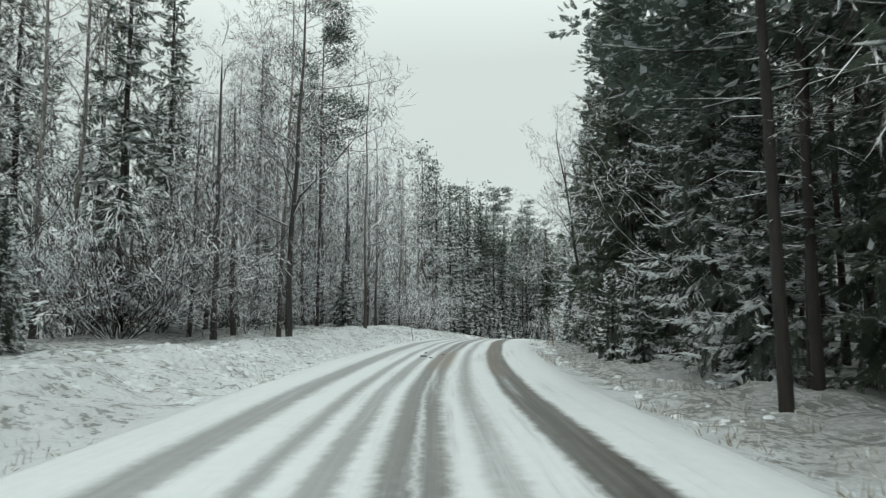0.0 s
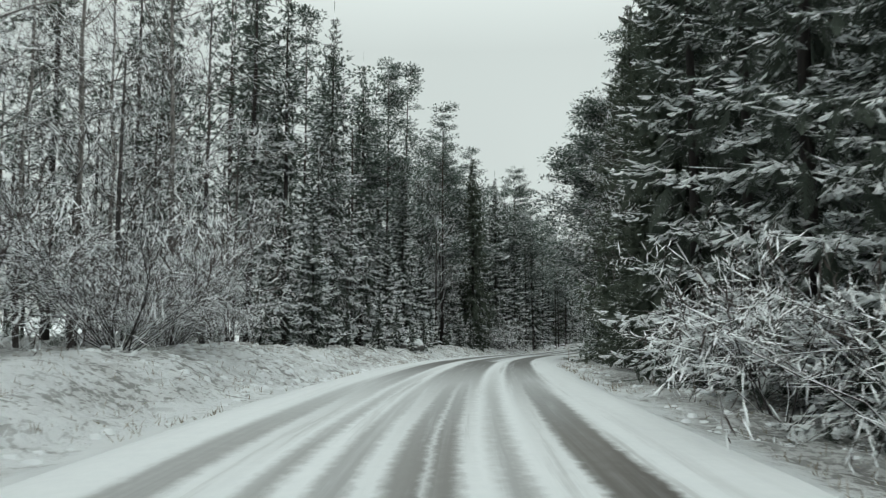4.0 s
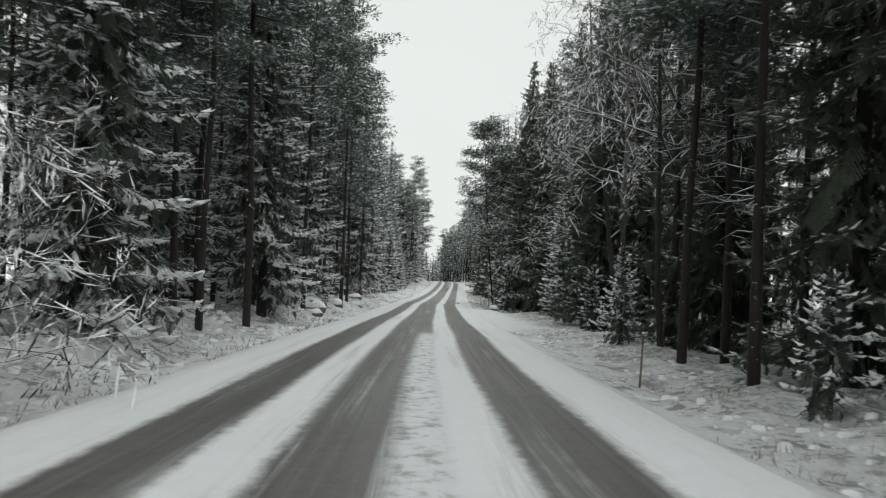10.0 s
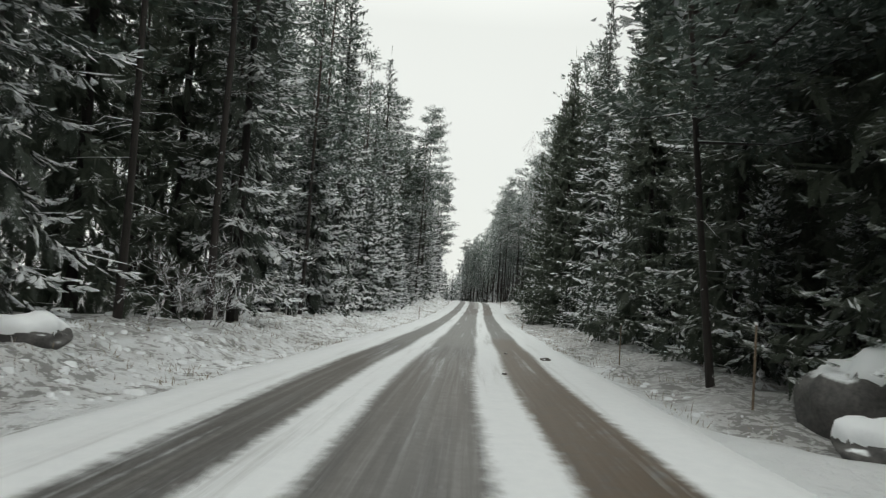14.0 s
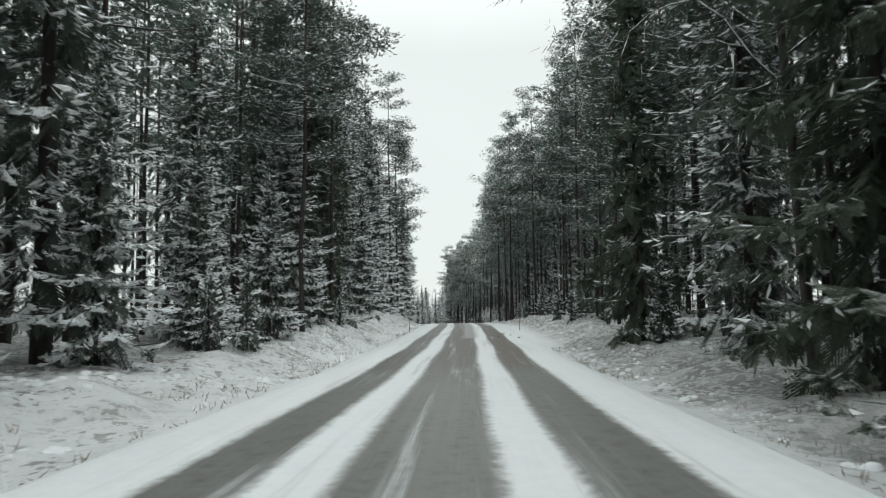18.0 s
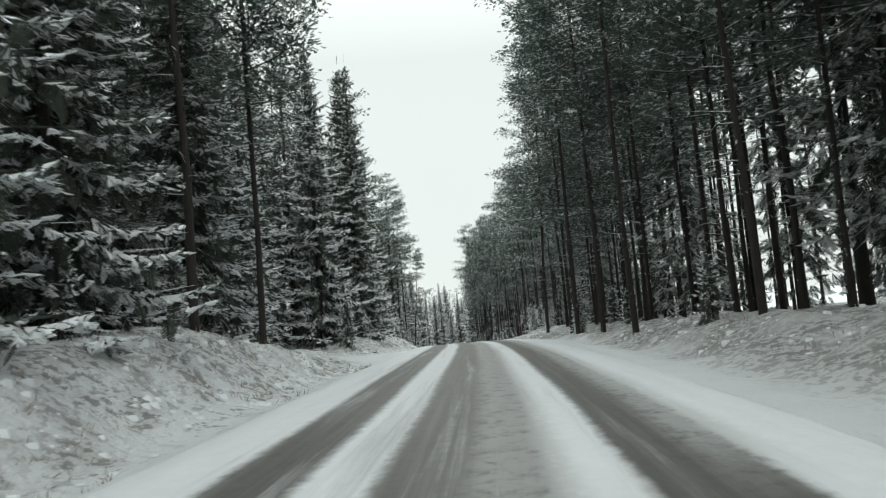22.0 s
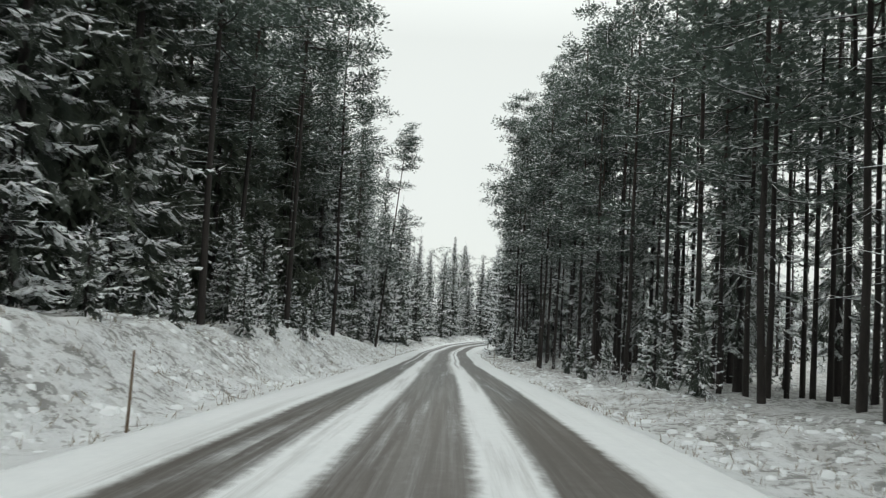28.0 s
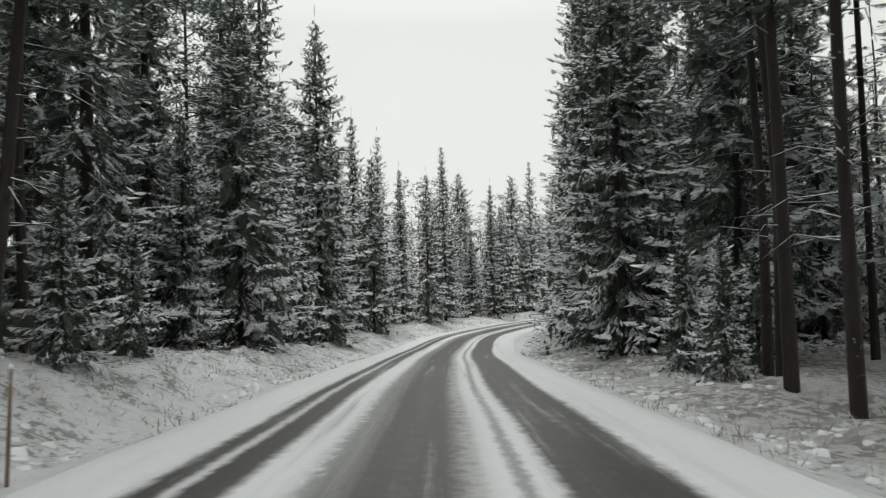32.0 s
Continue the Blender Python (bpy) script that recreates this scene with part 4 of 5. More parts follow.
# ---------------------------------------------------------------- single trees that stand out along the road
# first stretch: open bend with broadleaf trees and shrubs
put("oak", 98.6, -7.2, 1.0, lean=2, label="tall leafless tree with crooked dark stem beside the snowy verge")
put("birch1", 99.3, -7.9, 0.9)
put("birch1", 95.0, -14.5, 1.0)
put("thicket", 98.5, -13.3, 1.1)
put("thicket", 97.0, -15.8, 1.0)
put("birch0", 121.5, -9.0, 0.95)
put("birch1", 131.0, -9.8, 0.9)
put("oak", 116.5, -9.8, 0.85)
put("haze", 104.6, -13.0)
put("haze", 110.5, -10.5, 1.1)
put("haze", 117.0, -9.6)
put("haze", 123.0, -10.2, 1.15)
put("haze", 130.5, -11.8, 1.2)
put("pine3", 107.9, -8.8, 0.85)
put("birch0", 111.3, -6.9)
put("shrub2", 104.0, -15.5, 1.9)
put("shrub2", 99.0, -16.5, 1.7)
put("young2", 113.5, -9.0, 1.1)
put("birch1", 141.8, -11.1)
put("birch0", 136.0, -14.0)
put("thicket", 134.0, -8.4, 1.0)
put("thicket", 138.5, -9.4, 0.9)
put("thicket", 126.0, -13.0, 1.1)
put("thicket", 115.0, -12.5, 1.15)
put("thicket", 104.0, -12.0, 1.2)
put("thicket", 93.0, -11.5, 1.2)
put("spruce1", 169.8, -9.0, 0.75)
put("oak", 181.5, -10.6, 0.95)
put("haze", 179.0, -8.8, 1.1)
put("haze", 176.5, -11.5, 1.15)
put("mid_pine3", 189.0, -10.5, 1.0)
put("mid_spruce1", 185.5, -12.5, 1.0)
put("mid_spruce3", 191.5, -13.0, 1.0)
put("shrub1", 129.5, -9.5, 1.4)
put("shrub2", 125.0, -11.0, 1.4)
put("shrub0", 121.0, -12.0, 1.5)
put("bare0", 127.0, -13.5, 0.9)
put("bare2", 119.0, -13.0, 0.9)
put("pine2", 80.7, 5.4, 0.95, label="reddish-stemmed pine close to the road edge")
put("pine0", 82.0, 6.6)
put("bigpine", 83.0, 7.0, 1.0, turn=170)
put("fir0", 92.9, 6.3, 0.55)
put("spruce0", 101.0, 6.6, 0.6)
put("haze", 91.0, 7.2, 1.0)
put("bare0", 106.5, 6.3, 0.95, lean=8, lean_to=180)
put("bare1", 110.0, 8.0, 0.8, lean=9, lean_to=180)
put("bare2", 113.5, 6.6, 0.75, lean=7, lean_to=180)
put("fir2", 116.2, 7.2, 0.85)
put("fir1", 121.7, 6.6, 1.0, label="snow-laden spruce reaching down to the verge")
put("spruce2", 128.5, 7.6)
put("shrub2", 126.0, 5.8, 1.1)
put("shrub1", 130.5, 5.6, 1.2)
put("birch1", 146.0, 8.5, 0.85)
put("haze", 160.0, -10.0, 1.0)
put("haze", 153.5, -9.5, 1.0)
put("bare1", 150.0, 7.0, 0.7)
put("spruce2", 88.4, 7.2, 0.8)
put("oak", 96.5, 8.2, 0.9)
# second stretch: the road drops and straightens between spruce and pine
put("fir1", 147.3, -7.6, 0.75)
put("young2", 158.3, -7.4, 0.9)
put("pine3", 168.9, -10.0, 0.95)
put("pine1", 183.7, -9.5)
put("dark_spruce1", 187.4, -7.1, label="tall dense spruce with dark hanging boughs")
put("pine2", 193.5, -8.6)
put("mid_pine0", 195.5, -10.5)
put("mid_spruce1", 197.8, -11.6)
put("pine1", 191.5, -10.8)
put("mid_pine3", 189.8, -12.6)
put("spruce1", 199.0, -7.2)
put("spruce0", 206.5, -6.4, 0.9)
put("fir2", 175.7, -9.2, 0.8)
put("young1", 170.5, -7.0, 0.6, label="small spruce bent under a cap of snow")
put("young2", 166.0, -6.4, 0.7)
put("shrub2", 196.5, -6.6, 1.1, label="leafless shrub of thin reddish twigs in snow")
put("shrub2", 200.1, -7.6, 1.3, label="leafless shrub of thin reddish twigs in snow")
put("shrub1", 203.5, -6.6, 1.4, label="leafless shrub of thin reddish twigs in snow")
put("young2", 183.0, -7.4, 0.9)
put("shrub1", 199.5, -9.5, 1.7)
put("dark_spruce0", 159.5, 6.8, 0.95)
put("dark_spruce1", 153.6, 7.0, 0.95)
put("dark_spruce1", 156.6, 7.8)
put("bare1", 155.4, 8.0, 0.95, lean=4, lean_to=180)
put("bigpine", 166.9, 6.3, 0.95, turn=165)
put("pine2", 165.0, 7.8)
put("dark_spruce1", 172.5, 7.0)
put("dark_spruce0", 176.3, 6.7)
put("dark_spruce1", 181.5, 7.6)
put("bigpine", 187.9, 6.7, 1.0, turn=165, label="old pine with thick reddish trunk and long bare snowy limbs")
put("young0", 189.8, 5.6)
put("young1", 191.3, 5.4, 0.8)
put("young2", 192.5, 6.4, 0.7)
put("young1", 198.6, 6.0, 0.8)
put("young0", 202.5, 5.6, 0.9)
put("bare2", 213.5, 7.0, 0.8, lean=4, lean_to=180)
put("oak", 216.5, 8.2, 1.05)
put("birch1", 220.0, 7.6, 0.95)
put("pine0", 210.0, 7.4)
put("pine2", 208.8, 5.9, 0.9)
put("pine1", 205.3, 5.9, 0.95)
put("pine3", 207.0, -6.5)
put("pine0", 211.5, -5.9, 0.95)
put("pine2", 213.9, -5.3)
put("spruce2", 218.5, -6.0, 0.85)
put("bare1", 223.3, 8.4, 1.05, lean=9, lean_to=180, label="leafless tree arching its snowy limbs over the road")
put("pine1", 226.0, -5.9)
put("pine2", 235.9, -8.3)
put("pine3", 239.7, -6.1)
put("pine0", 241.5, -7.9)
put("pine1", 244.4, -6.4)
put("spruce0", 232.0, -6.9, 0.85)
put("young2", 238.0, 7.8, 1.0)
put("young1", 236.7, 9.4, 1.2)
put("laden0", 235.0, 7.8, 0.5)
put("bare1", 231.0, 8.6, 0.9)
put("fir1", 232.4, 9.0, 0.45)
put("dark_spruce1", 246.6, 7.2)
put("dark_spruce0", 242.0, 8.0)
put("dark_spruce1", 238.8, 9.4)
put("dark_spruce0", 250.5, 7.6)
put("bigpine", 253.3, 5.1, 0.85, turn=150, lean=4, lean_to=152, label="leaning old pine with a sparse flat crown")
put("spruce2", 261.0, 8.5)
put("spruce0", 268.0, 9.0, 1.05)
put("spruce3", 274.0, 8.8)
put("spruce1", 280.0, 9.6)
for k, (s, d) in enumerate([(233, -11.0), (238, -10.5), (242.5, -11.4), (247, -10), (251.5, -9.4), (256, -10.2), (260.5, -9.6), (458, -10.4), (462.5, -9.4), (467.5, -10.5), (472.5, -9.2)]):
    put(("dark_spruce0", "mid_spruce1", "dark_spruce1")[k % 3], s, d, 0.95 + 0.04 * (k % 4))
# third stretch: long straight over the rise
put("fir2", 283.9, -7.2, 0.8)
put("laden0", 284.6, -9.6, 0.95)
put("fir1", 289.3, -7.5, 0.95)
put("fir0", 287.0, -8.6, 1.1)
put("fir0", 301.4, -7.4, 0.85)
put("fir1", 308.0, -8.0, 0.7)
put("fir0", 313.0, -7.3, 0.8)
put("fir2", 296.0, -7.6, 0.9)
put("dark_spruce0", 299.0, 6.6)
put("dark_spruce1", 289.5, 6.4)
put("dark_spruce0", 293.2, 6.2)
put("dark_spruce0", 286.5, 7.6)
put("bare1", 301.5, 6.6, 1.05, lean=5, lean_to=180)
put("pine1", 316.0, -6.8, label="straight brown-stemmed pine on the verge")
put("pine3", 322.6, -6.9)
put("laden0", 317.6, -8.0, 0.85)
put("dark_spruce1", 313.0, 6.2, 0.9)
put("dark_spruce0", 324.6, -8.4)
put("dark_spruce1", 328.0, -8.8)
put("dark_spruce0", 320.4, -9.2)
put("young0", 324.1, -6.8, 0.6)
put("young1", 321.0, -6.2, 0.5)
put("fir2", 334.0, -7.2, 0.8)
put("fir1", 338.5, -7.5, 0.9)
put("laden0", 344.0, -7.8)
put("laden1", 339.0, -9.6)
put("laden1", 348.6, -8.0, 0.95)
put("spruce0", 331.0, -8.2, 0.9)
put("pine0", 340.7, 10.3, 1.05)
put("pine2", 346.0, 8.2)
put("pine3", 350.7, 9.8)
put("pine1", 357.0, 9.4)
put("pine0", 334.5, 9.0)
put("pine2", 352.3, -6.9, label="straight pine trunk standing alone by the verge")
put("pine1", 356.6, -6.6, 0.95, label="straight pine trunk standing alone by the verge")
put("young1", 373.6, -6.9, 0.85)
put("young2", 377.3, -6.9, 0.75)
put("young1", 355.0, -8.5, 0.8)
put("laden1", 375.5, -8.6)
put("spruce2", 358.5, -9.6)
put("spruce0", 355.5, -10.5, 0.9)
put("spruce3", 351.0, -9.6, 0.9)
put("spruce1", 363.0, -13.5)
put("spruce0", 367.0, -14.0)
put("spruce3", 371.0, -13.2)
put("dark_spruce0", 365.0, -16.5)
put("dark_spruce1", 369.5, -17.0)
put("spruce0", 380.0, -7.0, 0.95)
put("dark_spruce1", 385.0, -8.0)
put("pine2", 353.8, 6.9)
put("pine3", 360.5, 5.3, 0.95)
put("pine1", 365.6, 5.2)
put("pine0", 376.0, 5.6)
put("pine2", 384.5, 6.8)
put("pine3", 370.0, 4.9, 0.95)
put("young2", 371.2, 5.2, 0.5)
put("young1", 392.0, 6.5, 0.6)
put("fir1", 384.0, -6.6, 0.5)
put("pine1", 381.6, 5.0, label="pine stem leaning a little over the bank", lean=2)
put("shrub1", 389.0, 6.2, 0.8)
# last stretch: down past the bank towards the bend
put("pine0", 464.0, -6.0, 0.95, lean=6, lean_to=-22, label="pine leaning towards the road above the bank")
for k, (s, d) in enumerate([(424, -10.0), (429.5, -10.6), (435.5, -10.2), (441, -10.8), (446, -9.8), (451, -10.6), (431.5, -13), (443.5, -13.2), (450, -13)]):
    put(("dark_spruce0", "dark_spruce1")[k % 2], s, d, 0.95 + 0.04 * (k % 3))
put("pine2", 447.5, -6.8)
put("pine3", 438.0, -7.4)
put("pine1", 433.0, -8.2)
put("pine2", 427.5, -7.6)
put("spruce0", 455.0, -8.4, 0.9)
put("young0", 436.0, -6.2, 0.7)
put("young1", 432.0, -6.6, 0.6)
put("young1", 440.5, -6.6, 0.8)
put("young2", 428.5, -6.6, 0.6)
put("young0", 423.5, -6.8, 0.7)
put("fir0", 459.0, -6.8, 0.45)
put("young2", 467.0, -6.6, 0.9)
put("young2", 470.5, -7.0, 0.8)
put("fir0", 476.0, -8.0, 0.9)
put("young2", 481.6, -7.4, 0.9)
put("young1", 487.0, -7.0, 1.1)
put("pine1", 452.8, 8.2)
put("pine3", 463.3, 8.2)
put("pine0", 464.9, 6.0, 1.05)
put("pine2", 470.3, 7.2)
put("pine1", 458.6, 6.9)
put("pine3", 457.0, 7.8)
put("pine2", 455.3, 6.6, 0.95)
put("pine0", 448.0, 9.0)
put("young2", 461.1, 5.8, 0.7)
put("young1", 463.0, 6.6, 0.9)
put("young2", 468.6, 5.6, 0.75)
put("young1", 471.5, 5.8, 1.0)
put("pine1", 468.4, 6.6)
put("pine3", 466.6, 5.9)
put("spruce1", 478.2, 6.0, 0.9)
put("spruce3", 484.0, 6.4, 0.95)
put("shrub0", 434.0, 6.4, 0.6)
put("spruce2", 505.0, -9.5, 0.75)
put("spruce0", 511.0, -8.2, 0.7)
put("spruce3", 518.0, -7.4, 0.72)
put("spruce1", 526.0, -6.6, 0.7)

put("pine3", 473.5, -9.6)
put("spruce0", 477.5, -9.8)
put("pine1", 482.5, -10.4)
put("spruce2", 487.5, -11.0)
put("mid_pine2", 470.0, -11.5)
put("mid_spruce0", 474.5, -12.0)

for k, (s, d) in enumerate([(480, -7.5), (486, -8.6), (491, -7.2), (497, -8.0), (502, -7.0), (508, -8.8), (514, -7.2), (521, -8.4), (529, -7.4), (536, -8.2), (545, -7.0), (553, -8.0),
                            (474, 8.2), (480, 7.4), (487, 6.8), (492, 8.4), (498, 7.0), (505, 7.8), (512, 6.8), (520, 7.6), (528, 7.0), (537, 7.8), (546, 7.0)]):
    put(("wide_spruce0", "mid_spruce2", "wide_spruce1", "fir2")[k % 4], s, d, (0.72 if d < 0 and s > 494 else 0.92) + 0.03 * (k % 5))

# ---------------------------------------------------------------- the forest edge on both sides
# stretch, side, nearest and farthest distance, trees per metre, kinds
EDGE = [
    (60, 100, -1, 8.5, 13, 0.30, "thicket haze bare1 haze"),
    (100, 150, -1, 10, 15, 0.40, "haze thicket birch0 bare2 haze"),
    (60, 150, 1, 6.8, 10, 0.34, "mid_spruce0 dark_spruce0 fir1 dark_spruce1 bare0 haze"),
    (150, 196, -1, 8.2, 12, 0.36, "mid_spruce0 mid_pine1 fir0 mid_spruce2 mid_spruce1"),
    (150, 205, 1, 6.8, 10, 0.34, "mid_spruce1 bare1 mid_spruce3 bare0 mid_pine2 bare2"),
    (196, 262, -1, 6.6, 10, 0.42, "mid_pine0 mid_pine2 mid_spruce1 mid_pine3 mid_pine1 mid_spruce2"),
    (205, 262, 1, 7.5, 11, 0.32, "dark_spruce0 bare1 mid_pine1 dark_spruce0 dark_spruce1"),
    (262, 330, -1, 7.6, 11, 0.40, "mid_spruce0 fir2 mid_pine1 mid_spruce2 fir0 mid_pine0"),
    (262, 306, 1, 7.2, 11, 0.34, "mid_spruce1 mid_pine0 dark_spruce0 mid_spruce2"),
    (306, 400, 1, 8.3, 11.5, 0.44, "mid_pine0 mid_pine1 mid_pine2 mid_pine3"),
    (330, 400, -1, 8.0, 12, 0.36, "mid_spruce1 mid_spruce3 mid_pine1 mid_spruce0 fir1"),
    (400, 475, -1, 8.2, 12, 0.42, "mid_pine1 mid_spruce0 mid_pine3 mid_pine0 mid_spruce2"),
    (450, 475, 1, 8.6, 11.5, 0.18, "mid_pine2 mid_pine3"),
    (400, 450, 1, 8.6, 11.5, 0.48, "mid_pine0 mid_pine2 mid_pine3 mid_pine1"),
    (475, 590, -1, 7.2, 14, 0.55, "wide_spruce0 fir2 wide_spruce0 fir1"),
    (475, 590, 1, 6.8, 14, 0.55, "wide_spruce1 back_spruce0 wide_spruce0 mid_pine1"),
]
UNDER = [
    (60, 150, -1, 8.5, 12, 0.25, "shrub0 shrub1 young2"),
    (60, 150, 1, 5.8, 8, 0.24, "shrub0 shrub1 young1"),
    (150, 260, -1, 6.2, 9, 0.16, "young0 young1 shrub0"),
    (150, 260, 1, 5.8, 8.5, 0.22, "young0 young2 young1"),
    (262, 350, -1, 6.6, 9, 0.20, "young1 young2 young0"),
    (262, 400, 1, 6.4, 10, 0.16, "young0 young1"),
    (366, 475, -1, 6.8, 10, 0.28, "young1 young0 young2"),
    (400, 475, 1, 7.0, 10, 0.20, "young1 young0 shrub0"),
]
WITHIN = [
    (60, 150, -1, 12.5, 22, 0.7, "back_spruce0 bare1 back_spruce1 back_spruce2 haze birch0"),
    (60, 150, 1, 9.5, 18, 0.6, "back_spruce1 back_spruce0 back_pine0 back_spruce3"),
    (150, 262, -1, 11, 20, 0.8, "back_pine0 back_spruce1 back_pine2 back_pine3 back_spruce2"),
    (150, 306, 1, 9.5, 18, 0.5, "back_spruce1 back_spruce0 back_pine0 back_spruce3 back_spruce2"),
    (262, 475, -1, 11, 20, 0.65, "back_pine0 back_spruce1 back_pine2 back_spruce3 back_spruce2 back_pine1"),
    (306, 452, 1, 9.5, 19, 1.1, "back_pine0 back_spruce1 back_pine1 back_pine2 back_spruce0 back_pine3"),
]
WITHIN.append((452, 475, 1, 10, 19, 0.75, "back_pine0 back_pine2 back_spruce1"))
g = rngs(5)
DEEP = []
for belts, gap in ((EDGE, 1.9), (UNDER, 1.1), (WITHIN, 1.7)):
    for s0, s1, side, d0, d1, per, kinds in belts:
        kinds = kinds.split()
        for _ in range(int((s1 - s0) * per)):
            for _ in range(10):
                s, d = g.uniform(s0, s1), MID + side * (d0 + (d1 - d0) * g.uniform(0, 1) ** 1.2)
                if free(s, d, gap) and float(apron(s, d)) < 0.1:
                    kind, size = kinds[g.integers(len(kinds))], g.uniform(0.85, 1.12)
                    if kind.startswith("back"):
                        TAKEN.append((s, d))
                        DEEP.append((s, d, kind, size, g.uniform(0, 6.28)))
                    else:
                        put(kind, s, d, size)
                    break


# ---------------------------------------------------------------- deep forest behind, and the far end
def far_wood(name, shapes, places, woods, leaf, label, snow=5):
    """One joined stand of far trees."""
    vs, fs, ids, uvs, n = [], [], [], [], 0
    for (s, d, k, scale, turn) in places:
        x, y, z = spot(s, d, 0.1)
        c, q = math.cos(turn) * scale, math.sin(turn) * scale
        for m, (v, f) in enumerate(shapes[k][:2]):
            w = np.column_stack([v[:, 0] * c - v[:, 1] * q + x, v[:, 0] * q + v[:, 1] * c + y, v[:, 2] * scale + z])
            vs.append(w), fs.append(f + n), ids.append(np.full(len(f), m)), uvs.append(np.tile(BLADE_UV + (0, 2.0 * snow), (len(w) // 4, 1)) if m else np.zeros((len(w), 2)))
            n += len(w)
    me = fast_mesh(name, np.vstack(vs), np.vstack(fs), woods, second=leaf, index=np.concatenate(ids), uv=np.vstack(uvs))
    return tagged(new(name, me), label, "forest", kind="stuff")


shapes_within = {k: v["raw"] for k, v in KINDS.items()}
for word, woods, leaf in (("spruce", SPRUCE_BARK, SPRUCE_NEEDLES), ("pine", PINE_BARK, PINE_NEEDLES)):
    for side in (-1, 1):
        stand = [q for q in DEEP if word in q[2] and q[1] * side > 0]
        far_wood("inner_" + word + "s", shapes_within, stand, woods, leaf, "snow-dusted " + word + "s standing close behind the forest edge", 3)
FAR_SPRUCE = [spruce_shape(18 + i, 2.8, 201 + i, 0.06 + 0.04 * i, 1.35, 5, 3, 2.6, 1, 0.0) for i in range(3)]
FAR_PINE = [pine_shape(20 + i, 3.1, 211 + i, 0.32 + 0.06 * i, 14, 8, 0, 2, (0.6, 0.9), long=(0.55, 0.9), load=0) for i in range(3)]
for side in (-1, 1):
    for name, shapes, woods, leaf, share in (("far_spruces", FAR_SPRUCE, SPRUCE_BARK, SPRUCE_NEEDLES, 0.5), ("far_pines", FAR_PINE, PINE_BARK, PINE_NEEDLES, 0.5)):
        places = []
        for s in np.arange(56, S_END - 30, 2.4):
            pines = 0.25 if s < 150 else 0.45 if s < 300 or side < 0 else 0.9 if s < 470 else 0.1
            share = pines if name == "far_pines" else 1 - pines
            for _ in range(1 if s < 475 else 4):
                if g.uniform() < share:
                    d = MID + side * (18 + 24 * g.uniform() ** 1.1 if s < 475 else 11 + 28 * g.uniform())
                    if float(apron(s, d)) < 0.1:
                        places.append((s + g.uniform(-0.5, 0.5), d, int(g.integers(3)), g.uniform(0.85, 1.15) * (0.7 if s > 475 else 1.0), g.uniform(0, 6.28)))
        far_wood(name, shapes, places, woods, leaf, "dense winter forest of " + name[4:] + " standing behind the roadside trees")


LOW_SPRUCE = [spruce_shape(5 + i, 1.7, 221 + i, 0.02, 1.5, 3, 2, 2.4, 0, 0.0) for i in range(3)]
for side in (-1, 1):
    places = []
    for s in np.arange(56, S_END - 60, 1.7):
        d = MID + side * g.uniform(12, 32)
        if float(apron(s, d)) < 0.1:
            places.append((s + g.uniform(-0.5, 0.5), d, int(g.integers(3)), g.uniform(0.6, 1.2), g.uniform(0, 6.28)))
    far_wood("undergrowth", LOW_SPRUCE, places, SPRUCE_BARK, SPRUCE_NEEDLES, "low snowy spruce undergrowth deep in the forest", 3)


# ---------------------------------------------------------------- stones, sticks and tufts
def boulder(s, d, size, seed, label, bare=0.2):
    """A rounded stone with a cap of snow."""
    ob = tagged(new("boulder"), label, "boulder", "roadside boulders")
    ob.location = spot(s, d, 0.28 * size[2])
    bm = bmesh.new()
    bmesh.ops.create_icosphere(bm, subdivisions=4, radius=1.0)
    for v in bm.verts:
        p = v.co.copy()
        k = 1 + 0.30 * (noise.noise(p * 1.1 + Vector((seed, 0, 0)))) + 0.10 * noise.noise(p * 3.1 + Vector((0, seed, 0)))
        v.co = Vector((p.x * size[0], p.y * size[1], (p.z * 0.62 + 0.42) * size[2])) * k
    me = bpy.data.meshes.new("rock")
    bm.to_mesh(me)
    me.materials.append(STONE)
    me.polygons.foreach_set("use_smooth", [True] * len(me.polygons))
    part("rock", me, ob)
    bm.normal_update()
    summit = max(v.co.z for v in bm.verts)
    gone = [f for f in bm.faces if f.calc_center_median().z < summit * (0.5 + 0.4 * bare)]
    bmesh.ops.delete(bm, geom=gone, context="FACES")
    bm.normal_update()
    thick = 0.05 + 0.05 * size[2]
    for v in bm.verts:
        edge_of = 0.15 if v.is_boundary else 1.0
        v.co += Vector((0, 0, 1)) * thick * edge_of * (0.8 + 0.5 * noise.noise(v.co * 4)) + v.normal * 0.01
    rim = [e for e in bm.edges if e.is_boundary]
    ext = bmesh.ops.extrude_edge_only(bm, edges=rim)
    for v in (x for x in ext["geom"] if isinstance(x, bmesh.types.BMVert)):
        v.co.z -= 0.05
    me = bpy.data.meshes.new("snow_cap")
    bm.to_mesh(me)
    bm.free()
    me.materials.append(SNOW_CAP)
    me.polygons.foreach_set("use_smooth", [True] * len(me.polygons))
    part("snow_cap", me, ob, "thick cap of fresh white snow")
    return ob


